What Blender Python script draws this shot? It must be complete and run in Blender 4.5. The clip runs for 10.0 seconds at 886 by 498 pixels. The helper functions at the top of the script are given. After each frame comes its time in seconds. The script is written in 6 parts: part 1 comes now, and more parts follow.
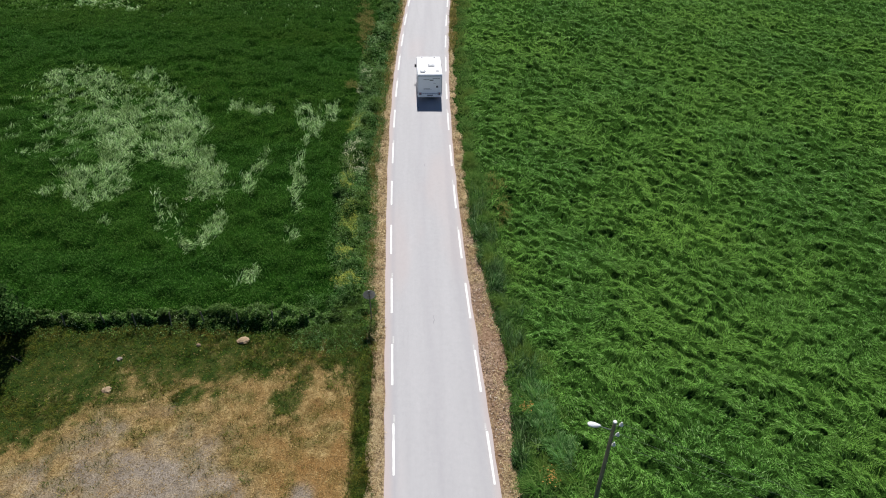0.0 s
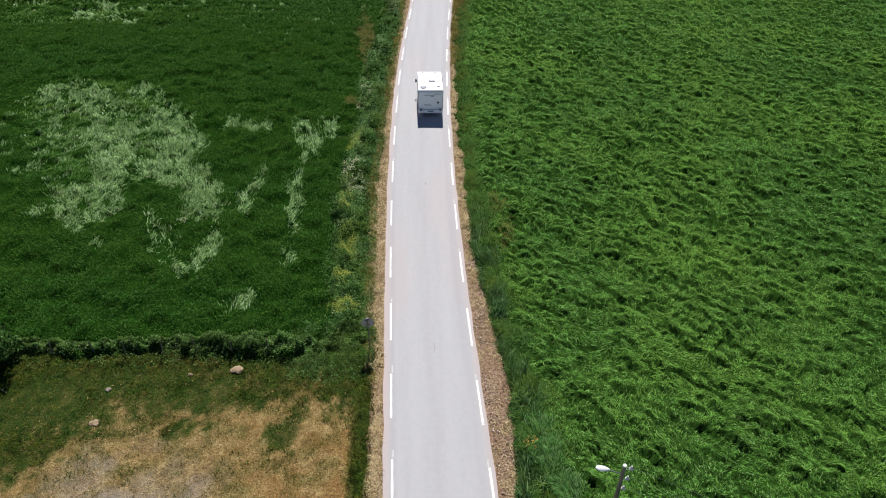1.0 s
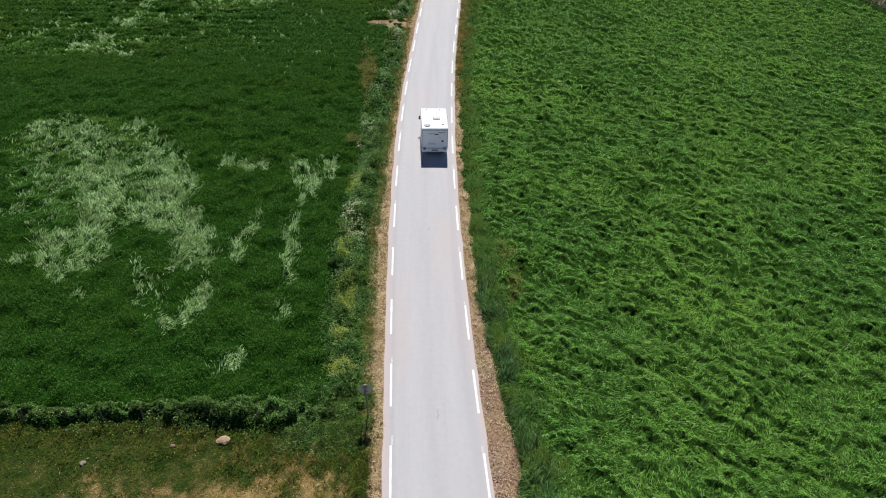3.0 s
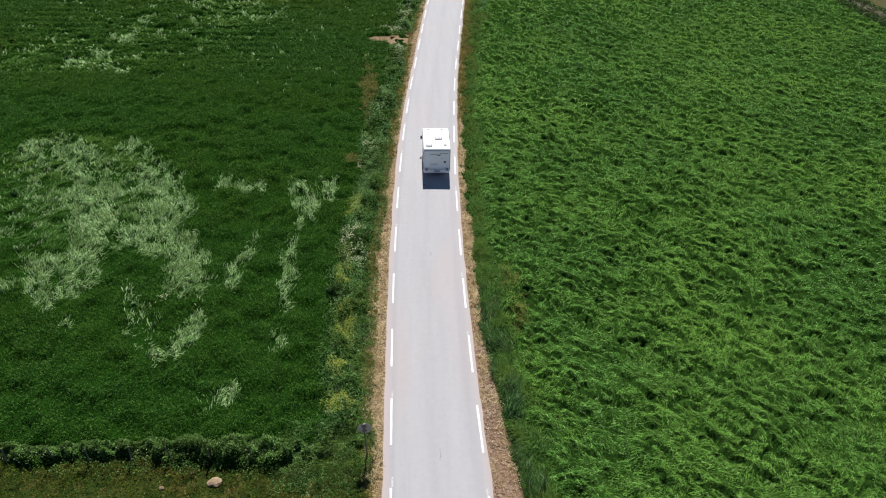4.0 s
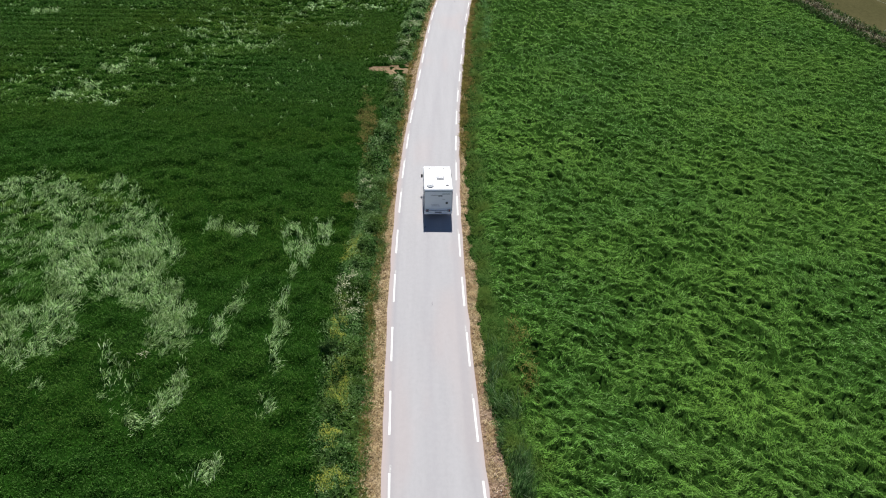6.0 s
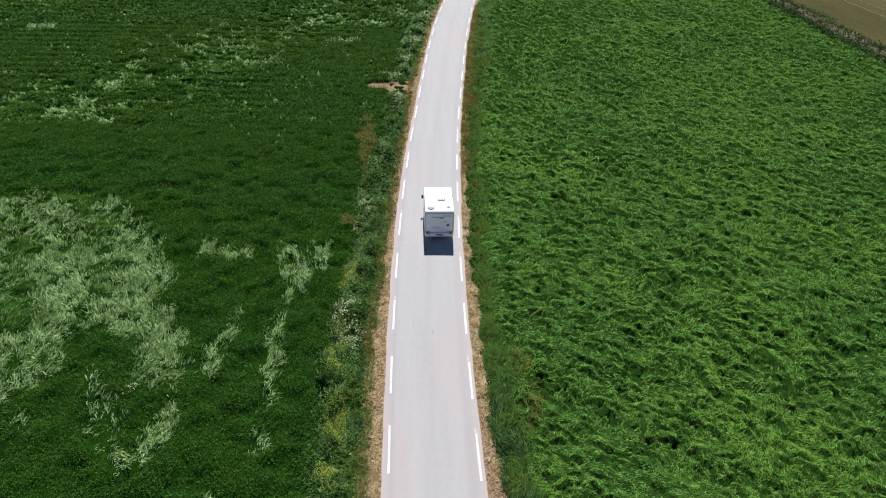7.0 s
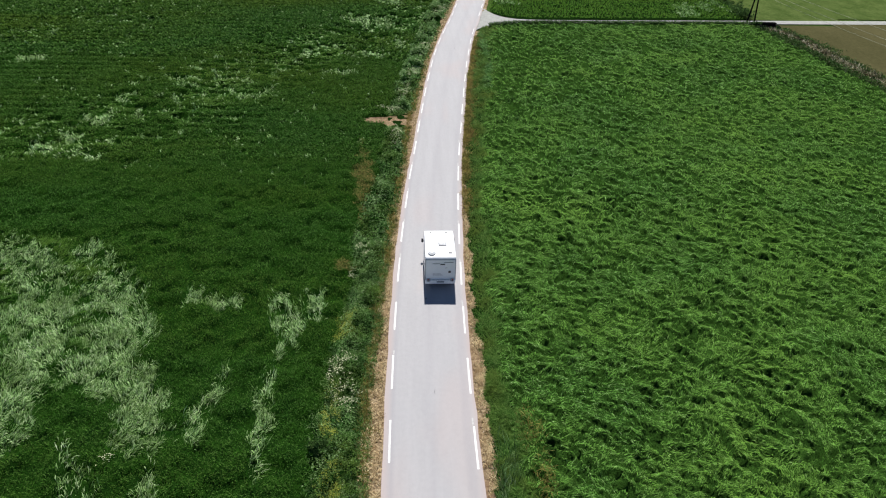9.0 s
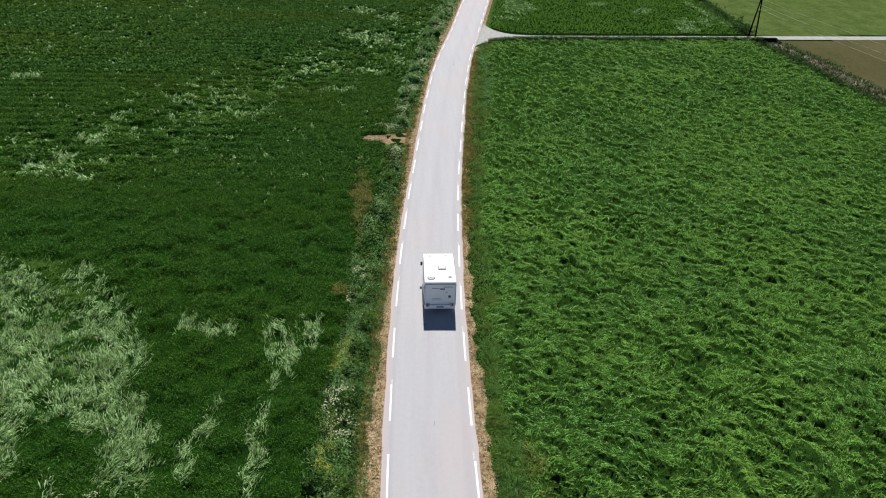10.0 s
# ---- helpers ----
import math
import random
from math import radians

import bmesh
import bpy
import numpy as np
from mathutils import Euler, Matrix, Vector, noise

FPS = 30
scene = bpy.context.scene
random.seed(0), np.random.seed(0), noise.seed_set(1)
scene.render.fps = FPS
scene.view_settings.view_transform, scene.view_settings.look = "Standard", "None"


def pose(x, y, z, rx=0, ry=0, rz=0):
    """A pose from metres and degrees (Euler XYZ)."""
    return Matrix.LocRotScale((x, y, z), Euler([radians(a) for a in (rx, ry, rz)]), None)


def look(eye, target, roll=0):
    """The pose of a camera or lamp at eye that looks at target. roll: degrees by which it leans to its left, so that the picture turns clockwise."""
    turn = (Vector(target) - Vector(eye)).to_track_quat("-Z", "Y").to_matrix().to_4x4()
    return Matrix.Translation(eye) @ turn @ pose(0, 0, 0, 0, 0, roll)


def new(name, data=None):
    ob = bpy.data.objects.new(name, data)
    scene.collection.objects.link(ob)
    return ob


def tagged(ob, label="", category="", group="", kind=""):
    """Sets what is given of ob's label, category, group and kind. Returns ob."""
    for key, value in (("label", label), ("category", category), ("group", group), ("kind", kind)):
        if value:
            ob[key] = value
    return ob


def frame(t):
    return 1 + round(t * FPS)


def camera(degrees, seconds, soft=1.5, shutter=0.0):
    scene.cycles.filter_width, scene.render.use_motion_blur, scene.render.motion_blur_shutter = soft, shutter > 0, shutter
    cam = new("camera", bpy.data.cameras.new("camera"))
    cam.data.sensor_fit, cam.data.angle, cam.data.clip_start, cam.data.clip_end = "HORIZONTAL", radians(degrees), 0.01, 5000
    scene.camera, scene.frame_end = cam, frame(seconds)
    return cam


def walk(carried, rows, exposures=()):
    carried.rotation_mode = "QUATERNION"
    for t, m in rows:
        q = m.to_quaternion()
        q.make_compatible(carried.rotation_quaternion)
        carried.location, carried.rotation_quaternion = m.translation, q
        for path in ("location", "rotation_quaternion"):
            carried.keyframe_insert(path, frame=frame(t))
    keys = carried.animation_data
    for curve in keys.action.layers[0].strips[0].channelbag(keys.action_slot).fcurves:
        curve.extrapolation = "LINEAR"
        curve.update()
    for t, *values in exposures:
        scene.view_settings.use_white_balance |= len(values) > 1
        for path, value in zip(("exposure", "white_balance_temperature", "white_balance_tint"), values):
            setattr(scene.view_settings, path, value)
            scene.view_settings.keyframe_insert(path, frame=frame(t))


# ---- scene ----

# ---------------------------------------------------------------- camera
cam = camera(65.5, 10.0, soft=1.1)
PATH = [
    (0, (-1.150, 1.312, 32.840), (-1.043, 3.144, 31.292), 1.8),
    (0.5, (-1.112, 2.166, 32.858), (-1.008, 4.003, 31.319), 1.7),
    (1, (-1.040, 3.204, 32.796), (-0.938, 5.051, 31.266), 1.7),
    (1.5, (-1.003, 4.099, 32.791), (-0.904, 5.956, 31.272), 1.7),
    (2, (-0.960, 5.189, 32.737), (-0.862, 7.056, 31.232), 1.7),
    (2.5, (-0.973, 6.088, 32.687), (-0.878, 7.966, 31.196), 1.7),
    (4, (-1.060, 9.130, 32.426), (-0.971, 11.044, 30.980), 1.7),
    (4.5, (-1.069, 10.099, 32.393), (-0.979, 12.023, 30.960), 1.7),
    (5, (-1.102, 11.198, 32.357), (-1.010, 13.134, 30.941), 1.75),
    (5.5, (-1.142, 12.156, 32.284), (-1.050, 14.100, 30.878), 1.8),
    (7, (-1.200, 15.124, 32.069), (-1.108, 17.099, 30.709), 1.8),
    (7.5, (-1.285, 15.900, 31.970), (-1.192, 17.885, 30.624), 1.8),
    (8, (-1.312, 16.916, 31.908), (-1.218, 18.913, 30.580), 1.8),
    (8.5, (-1.380, 17.786, 31.858), (-1.282, 19.794, 30.546), 1.8),
    (9, (-1.429, 18.815, 31.802), (-1.327, 20.836, 30.512), 1.85),
    (9.5, (-1.471, 19.600, 31.786), (-1.366, 21.631, 30.514), 1.85),
    (10, (-1.398, 20.486, 31.814), (-1.294, 22.529, 30.560), 1.8),
]
walk(cam, [(t, look(eye, target, roll)) for t, eye, target, roll in PATH])

# ---------------------------------------------------------------- light
scene.view_settings.exposure = 0.34
SUN_ELEV = 49.9
SUN_AZ = 1.5          # degrees from +y towards +x

world = bpy.data.worlds.new("sky")
scene.world = world
world.use_nodes = True
wn = world.node_tree.nodes
sky = wn.new("ShaderNodeTexSky")
sky.sky_type = "NISHITA"
sky.sun_disc = False
sky.sun_elevation = radians(SUN_ELEV)
sky.sun_rotation = radians(SUN_AZ)
sky.altitude, sky.air_density, sky.dust_density, sky.ozone_density = 1500, 0.7, 0.1, 3.0
world.node_tree.links.new(sky.outputs[0], wn["Background"].inputs[0])
wn["Background"].inputs[1].default_value = 0.06

sun = new("sun", bpy.data.lights.new("sun", "SUN"))
sun.data.energy = 5.0
sun.data.angle = radians(0.55)
sun.data.color = (1.0, 0.97, 0.93)
se, sa = radians(SUN_ELEV), radians(SUN_AZ)
SUN_DIR = Vector((math.cos(se) * math.sin(sa), math.cos(se) * math.cos(sa), math.sin(se)))
sun.matrix_world = look((0, 60, 80), Vector((0, 60, 80)) - SUN_DIR)


# ---------------------------------------------------------------- noise and shape helpers
def hash2(ix, iy, seed):
    h = (ix.astype(np.int64) * 374761393 + iy.astype(np.int64) * 668265263 + seed * 974634941) & 0xFFFFFFFF
    h = ((h ^ (h >> 13)) * 1274126177) & 0xFFFFFFFF
    h = ((h ^ (h >> 16)) * 2246822519) & 0xFFFFFFFF
    return ((h ^ (h >> 15)) & 0xFFFFFF) / float(0xFFFFFF)


def vnoise(x, y, seed=0):
    """Smooth value noise, 0 to 1, one bump a metre."""
    ix, iy = np.floor(x), np.floor(y)
    fx, fy = x - ix, y - iy
    fx, fy = fx * fx * (3 - 2 * fx), fy * fy * (3 - 2 * fy)
    a, b = hash2(ix, iy, seed), hash2(ix + 1, iy, seed)
    c, d = hash2(ix, iy + 1, seed), hash2(ix + 1, iy + 1, seed)
    return (a * (1 - fx) + b * fx) * (1 - fy) + (c * (1 - fx) + d * fx) * fy


def fbm(x, y, seed=0, octaves=3):
    out, amp, tot = 0.0, 1.0, 0.0
    for o in range(octaves):
        out = out + amp * vnoise(x * 2 ** o + 17.3 * o, y * 2 ** o - 9.1 * o, seed + o)
        tot += amp
        amp *= 0.5
    return out / tot


def smooth(a, b, v):
    u = np.clip((v - a) / (b - a), 0, 1)
    return u * u * (3 - 2 * u)


def ellipses(x, y, shapes, wobble=0.35, scale=0.7, seed=40):
    """How far inside the nearest of some noisy-edged ellipses: above 0 is inside."""
    best = np.full(np.shape(x), -9.0)
    wob = (fbm(x * scale, y * scale, seed, 4) - 0.5) * 2 * wobble
    for cx, cy, rx, ry, deg in shapes:
        c, s = math.cos(radians(deg)), math.sin(radians(deg))
        u, v = ((x - cx) * c + (y - cy) * s) / rx, (-(x - cx) * s + (y - cy) * c) / ry
        best = np.maximum(best, 1 - np.sqrt(u * u + v * v) + wob)
    return best


# ---------------------------------------------------------------- the plan
# edges of the asphalt, by y
ROAD_Y = [-400, -60, 0, 20, 30, 40, 50, 60, 70, 80, 90, 97, 111, 123, 135, 148, 162, 175, 230, 330, 600]
ROAD_L = [-12, -3.2, -2.6, -2.70, -2.90, -3.10, -3.22, -3.16, -2.88, -2.36, -1.62, -1.1, 0.0, 1.15, 2.8, 5.0, 7.0, 8.95, 18, 40, 110]
ROAD_R = [-6, 2.7, 4.0, 3.42, 3.03, 2.70, 2.58, 2.62, 2.88, 3.34, 4.0, 4.6, 5.8, 7.0, 8.5, 10.6, 12.8, 14.85, 24, 46, 116]


def curve_of(ys, xs):
    """A smooth curve through the plan's points (Catmull-Rom slopes)."""
    ys, xs = np.array(ys, float), np.array(xs, float)
    m = np.gradient(xs, ys)

    def at(y):
        y = np.asarray(y, float)
        i = np.clip(np.searchsorted(ys, y) - 1, 0, len(ys) - 2)
        h = ys[i + 1] - ys[i]
        t = (y - ys[i]) / h
        return ((2 * t ** 3 - 3 * t ** 2 + 1) * xs[i] + (t ** 3 - 2 * t ** 2 + t) * h * m[i]
                + (-2 * t ** 3 + 3 * t ** 2) * xs[i + 1] + (t ** 3 - t ** 2) * h * m[i + 1])
    return at


road_left, road_right = curve_of(ROAD_Y, ROAD_L), curve_of(ROAD_Y, ROAD_R)
# outer edge of the dry verges
verge_left = curve_of([-400, 0, 20, 30, 37, 43, 51, 60, 70, 78, 87, 95, 111, 126, 137, 175, 600],
                      [-13.5, -3.3, -3.42, -3.5, -3.84, -4.0, -4.15, -4.0, -3.6, -3.15, -2.58, -2.04, -0.65, 0.75, 2.3, 8.2, 109])
verge_right = curve_of([-400, 0, 20, 24, 27, 31, 34, 37, 40, 43, 48, 55, 62, 70, 79, 86, 95, 111, 125, 140, 175, 600],
                       [-5, 4.9, 4.55, 4.65, 4.75, 4.75, 4.3, 4.05, 3.7, 3.45, 3.5, 3.6, 3.4, 3.45, 3.75, 4.2, 4.85, 6.2, 7.7, 9.7, 15.3, 117])
# where the crops begin
crop_left = curve_of([-400, 30, 38, 43, 48, 55, 63, 70, 77, 83, 90, 100, 120, 140, 175, 600],
                     [-16, -5.5, -6.2, -6.6, -6.8, -6.7, -6.45, -6.1, -5.9, -5.0, -4.6, -4.2, -2.6, -0.5, 5.0, 106])
crop_right = curve_of([-400, 0, 20, 30, 46, 51, 57, 66, 73, 85, 97, 121, 141, 175, 600],
                      [-3, 6.6, 6.3, 6.0, 5.0, 4.9, 5.0, 5.1, 5.4, 6.2, 7.4, 9.5, 12.0, 18, 120])
_smooth_left, _smooth_right, _smooth_vl, _smooth_vr = crop_left, crop_right, verge_left, verge_right


def crop_left(y):
    return _smooth_left(y) + 1.3 * (fbm(np.asarray(y, float) * 0.35, np.asarray(y, float) * 0.0, 101, 3) - 0.5)


def crop_right(y):
    return _smooth_right(y) - 0.45 + 1.1 * (fbm(np.asarray(y, float) * 0.40, np.asarray(y, float) * 0.0, 102, 3) - 0.5)


def verge_left(y):
    return _smooth_vl(y) - 0.25 + 0.30 * smooth(50, 58, np.asarray(y, float)) * smooth(95, 85, np.asarray(y, float)) + 0.34 * smooth(36, 28, np.asarray(y, float)) + 0.32 * smooth(90, 115, np.asarray(y, float)) + 0.5 * (fbm(np.asarray(y, float) * 0.8, np.asarray(y, float) * 0.0, 103, 3) - 0.5)


def verge_right(y):
    y = np.asarray(y, float)
    edge = _smooth_vr(y) - 0.22 - 0.16 * smooth(44, 52, y) * smooth(66, 60, y) + 0.55 * (fbm(y * 0.9, y * 0.0, 104, 3) - 0.5)
    return np.maximum(edge, road_right(y) + 0.30 + 0.3 * (fbm(y * 0.7, y * 0.0, 105, 3) - 0.5))


field_east = curve_of([-400, 20, 60, 95, 111, 123, 132, 143, 600], [140, 84, 72, 66.5, 64.2, 62.6, 61.9, 59.5, -10])


def farm_near(x):
    return 144.1 + 0.052 * (x - 16.4)


def farm_far(x):
    return 146.1 + 0.060 * (x - 16.8)


def apron_near(x):
    """Near edge of the side road where it widens into the road."""
    return farm_near(x) - 4.2 * np.exp(-np.clip(x - 9.6, -1.0, 99) / 2.9)


def apron_far(x):
    return farm_far(x) + 7.0 * np.exp(-np.clip(x - 12.1, -0.3, 99) / 2.2)


# the flattened, pale patches of the west crop: x, y, half axes, turn
PALE_NEAR = [(-35.5, 67.1, 3.2, 1.9, -15), (-32.4, 66.1, 3.2, 1.5, -31), (-27.8, 67.2, 2.0, 1.3, -54), (-28.7, 61.1, 3.9, 2.3, -56), (-27.2, 55.5, 3.6, 1.7, -63), (-24.6, 61.8, 2.7, 1.9, -28), (-22.6, 57.5, 4.0, 2.3, -65),
             (-22.2, 53.1, 3.4, 1.9, -19), (-18.2, 49.9, 3.3, 1.1, -68), (-18.4, 47.5, 0.9, 0.6, -60), (-16.2, 47.6, 0.9, 0.6, -65), (-27.8, 49.2, 2.6, 1.7, -29), (-25.8, 50.3, 2.3, 1.0, -63), (-28.0, 47.2, 1.5, 0.8, -54), (-25.4, 47.1, 1.4, 0.8, -17),
             (-27.2, 46.4, 2.3, 0.5, -61), (-24.4, 43.1, 0.6, 0.35, -61)]
PALE_TUFTS = [(-18.1, 61.2, 1.4, 0.6, -74), (-15.7, 60.4, 1.2, 0.65, -5), (-11.2, 59.3, 2.1, 0.8, -88), (-9.8, 57.3, 1.9, 0.6, -87), (-8.9, 60.2, 1.4, 0.8, -83), (-10.5, 54.6, 1.1, 0.28, 89), (-10.9, 52.1, 0.95, 0.45, -78), (-10.8, 48.8, 2.2, 0.65, -80),
              (-14.6, 48.4, 1.45, 0.6, -75), (-14.0, 50.9, 1.45, 0.6, 83), (-20.7, 45.3, 1.1, 0.4, -67), (-19.4, 42.9, 2.2, 0.95, -72), (-18.1, 40.8, 1.3, 0.7, -4), (-16.1, 42.8, 1.8, 0.7, 89), (-17.0, 41.3, 1.1, 0.6, -4), (-10.3, 45.1, 0.65, 0.35, -78),
              (-10.2, 41.6, 0.8, 0.35, -80), (-12.5, 37.1, 1.25, 0.6, 34), (-12.9, 36.3, 0.95, 0.4, -3)]
LODGED_WEST = [(-31.4, 57.8, 8.9, 4.3, -58), (-28.7, 61.1, 9.0, 6.0, -48)]
PALE_FAR = [(-9.6, 142.5, 5.6, 3.1, -40), (-8.0, 123, 3.4, 2.2, 3), (-17.2, 122.5, 2.6, 1.7, 47), (-23, 104.5, 2.1, 1.6, -10), (-33.3, 110.9, 1.7, 1.1, -10), (-11.8, 114.2, 2.0, 1.2, 1), (-3.9, 129, 3.0, 1.1, -89), (-38.1, 95.7, 2.2, 1.7, -78),
            (-39.2, 90.2, 1.7, 1.3, -46), (-40.6, 87.3, 1.6, 1.0, -22), (-34.5, 90.3, 1.0, 0.5, -64), (-11.8, 161.6, 3.9, 3.3, -89), (-6.1, 158.3, 3.3, 2.8, 12), (-59.3, 132.1, 2.8, 1.0, -63), (-56.1, 117.8, 2.2, 1.4, -41), (-35.2, 86, 1.2, 0.8, -16)]


# ---------------------------------------------------------------- materials
def nodes_of(name):
    m = bpy.data.materials.new(name)
    m.use_nodes = True
    nt = m.node_tree
    nt.nodes.remove(nt.nodes["Principled BSDF"])
    return m, nt, nt.nodes["Material Output"]


def ramp(nt, fac, stops):
    n = nt.nodes.new("ShaderNodeValToRGB")
    e = n.color_ramp.elements
    while len(e) < len(stops):
        e.new(0.5)
    for el, (p, c) in zip(e, stops):
        el.position, el.color = p, (*c, 1)
    nt.links.new(fac, n.inputs[0])
    return n.outputs[0]


def noise_of(nt, scale, detail=3.0, rough=0.55, stretch=(1, 1, 1), coord="Object"):
    tc, mp, n = nt.nodes.new("ShaderNodeTexCoord"), nt.nodes.new("ShaderNodeMapping"), nt.nodes.new("ShaderNodeTexNoise")
    mp.inputs["Scale"].default_value = stretch
    n.inputs["Scale"].default_value, n.inputs["Detail"].default_value, n.inputs["Roughness"].default_value = scale, detail, rough
    nt.links.new(tc.outputs[coord], mp.inputs[0])
    nt.links.new(mp.outputs[0], n.inputs["Vector"])
    return n.outputs["Fac"]


def mixc(nt, fac, a, b, mode="MIX"):
    n = nt.nodes.new("ShaderNodeMix")
    n.data_type, n.blend_type = "RGBA", mode
    for sock, v in ((n.inputs[0], fac), (n.inputs[6], a), (n.inputs[7], b)):
        if isinstance(v, (int, float)):
            sock.default_value = v
        elif isinstance(v, tuple):
            sock.default_value = (*v, 1)
        else:
            nt.links.new(v, sock)
    return n.outputs[2]


def principled(nt, out, color, rough=0.7, metal=0.0, bump=None, bump_d=0.02, spec=0.5):
    p = nt.nodes.new("ShaderNodeBsdfPrincipled")
    for sock, v in ((p.inputs["Base Color"], color), (p.inputs["Roughness"], rough)):
        if isinstance(v, tuple):
            sock.default_value = (*v, 1)
        elif isinstance(v, (int, float)):
            sock.default_value = v
        else:
            nt.links.new(v, sock)
    p.inputs["Metallic"].default_value = metal
    p.inputs["Specular IOR Level"].default_value = spec
    if bump is not None:
        b = nt.nodes.new("ShaderNodeBump")
        b.inputs["Distance"].default_value = bump_d
        nt.links.new(bump, b.inputs["Height"])
        nt.links.new(b.outputs[0], p.inputs["Normal"])
    if out is not None:
        nt.links.new(p.outputs[0], out.inputs["Surface"])
    return p


def attr(nt, name):
    a = nt.nodes.new("ShaderNodeAttribute")
    a.attribute_name = name
    return a.outputs["Fac"]


def leaf_material(name, stops, tint=None, tint_scale=0.12, shine=0.03, through_light=0.38, tint_stretch=(1, 1, 1), grain_share=0.8, tuft=0.0, tuft_scale=2.2):
    """Leaves and blades: each its own shade, patches of another tint, light passing through."""
    m, nt, out = nodes_of(name)
    geo = nt.nodes.new("ShaderNodeNewGeometry")
    col = ramp(nt, geo.outputs["Random Per Island"], stops)
    if tint:
        f = ramp(nt, noise_of(nt, tint_scale, 4, 0.6, tint_stretch), [(0.4, (0, 0, 0)), (0.66, (1, 1, 1))])
        col = mixc(nt, f, col, mixc(nt, 0.65, col, tint))
    grain = ramp(nt, noise_of(nt, 26.0, 2, 0.6), [(0.36, (0.26, 0.26, 0.26)), (0.64, (0.74, 0.74, 0.74))])
    col = mixc(nt, grain_share, col, grain, "OVERLAY")
    if tuft:
        # older and younger growth, tuft by tuft
        col = mixc(nt, tuft, col, ramp(nt, noise_of(nt, tuft_scale, 3, 0.65), [(0.38, (0.10, 0.10, 0.10)), (0.62, (0.82, 0.82, 0.82))]), "OVERLAY")
    p = principled(nt, None, col, 0.75, spec=shine)
    t = nt.nodes.new("ShaderNodeBsdfTranslucent")
    nt.links.new(col, t.inputs[0])
    mx = nt.nodes.new("ShaderNodeMixShader")
    mx.inputs[0].default_value = through_light
    nt.links.new(p.outputs[0], mx.inputs[1])
    nt.links.new(t.outputs[0], mx.inputs[2])
    nt.links.new(mx.outputs[0], out.inputs["Surface"])
    return m


def mottled(name, stops, scale=3.0, rough=0.85, fine=40.0, bump_d=0.02, spec=0.2, stretch=(1, 1, 1), metal=0.0):
    """A surface with large blotches and fine grain."""
    m, nt, out = nodes_of(name)
    big, small = noise_of(nt, scale, 4, 0.6, stretch), noise_of(nt, fine, 3, 0.6, stretch)
    col = ramp(nt, big, stops)
    col = mixc(nt, 0.35, col, ramp(nt, small, [(0.3, (0.25, 0.25, 0.25)), (0.7, (0.8, 0.8, 0.8))]), "OVERLAY")
    principled(nt, out, col, rough, metal, small, bump_d, spec)
    return m


def plain(name, color, rough=0.5, metal=0.0, spec=0.5, vary=0.12, scale=6.0):
    m, nt, out = nodes_of(name)
    lo, hi = tuple(c * (1 - vary) for c in color), tuple(min(1, c * (1 + vary)) for c in color)
    col = ramp(nt, noise_of(nt, scale, 4), [(0.35, lo), (0.65, hi)])
    principled(nt, out, col, rough, metal, spec=spec)
    return m


M = {}
M["rye"] = leaf_material("lodged_grass_blades", [(0.0, (0.022, 0.068, 0.010)), (0.30, (0.054, 0.150, 0.023)), (0.65, (0.113, 0.266, 0.046)), (0.90, (0.182, 0.366, 0.082)), (1.0, (0.31, 0.49, 0.19))],
                         (0.190, 0.365, 0.055), 0.075, through_light=0.26, grain_share=0.35, tuft=0.55)
M["rye_far"] = leaf_material("upright_grass_blades", [(0.0, (0.014, 0.046, 0.005)), (0.5, (0.074, 0.200, 0.018)), (1.0, (0.16, 0.32, 0.05))], (0.13, 0.26, 0.03), 0.25)
M["barley"] = leaf_material("green_cereal_blades", [(0.0, (0.025, 0.084, 0.011)), (0.55, (0.060, 0.160, 0.024)), (1.0, (0.128, 0.250, 0.058))],
                            (0.095, 0.165, 0.018), 0.06, through_light=0.28, tint_stretch=(0.35, 1, 1), tuft=0.22, tuft_scale=1.6)
M["pale"] = leaf_material("pale_flattened_stems", [(0.0, (0.016, 0.046, 0.010)), (0.24, (0.085, 0.185, 0.042)), (0.62, (0.38, 0.61, 0.22)), (1.0, (0.70, 0.88, 0.50))], (0.13, 0.22, 0.055), 0.45, shine=0.05, through_light=0.3, tuft=0.4, tuft_scale=1.8)
M["fringe"] = leaf_material("roadside_grass", [(0.0, (0.030, 0.086, 0.013)), (0.5, (0.072, 0.178, 0.030)), (1.0, (0.185, 0.31, 0.080))], (0.13, 0.17, 0.028), 0.30)
M["blue_grass"] = leaf_material("bluish_tall_grass", [(0.0, (0.014, 0.046, 0.010)), (0.40, (0.044, 0.120, 0.028)), (0.8, (0.135, 0.25, 0.085)), (1.0, (0.31, 0.44, 0.22))], (0.10, 0.17, 0.050), 0.6, tuft=0.6, tuft_scale=1.4)
M["silver_grass"] = leaf_material("silvery_tall_grass", [(0.0, (0.040, 0.125, 0.028)), (0.5, (0.120, 0.275, 0.075)), (1.0, (0.32, 0.50, 0.21))], (0.08, 0.21, 0.045), 0.8, tuft=0.5, tuft_scale=1.6)
M["herb"] = leaf_material("weed_leaves", [(0.0, (0.026, 0.080, 0.016)), (0.55, (0.074, 0.185, 0.042)), (0.9, (0.19, 0.325, 0.112)), (1.0, (0.37, 0.50, 0.26))], (0.105, 0.165, 0.025), 0.3, tuft=0.5, tuft_scale=1.5)
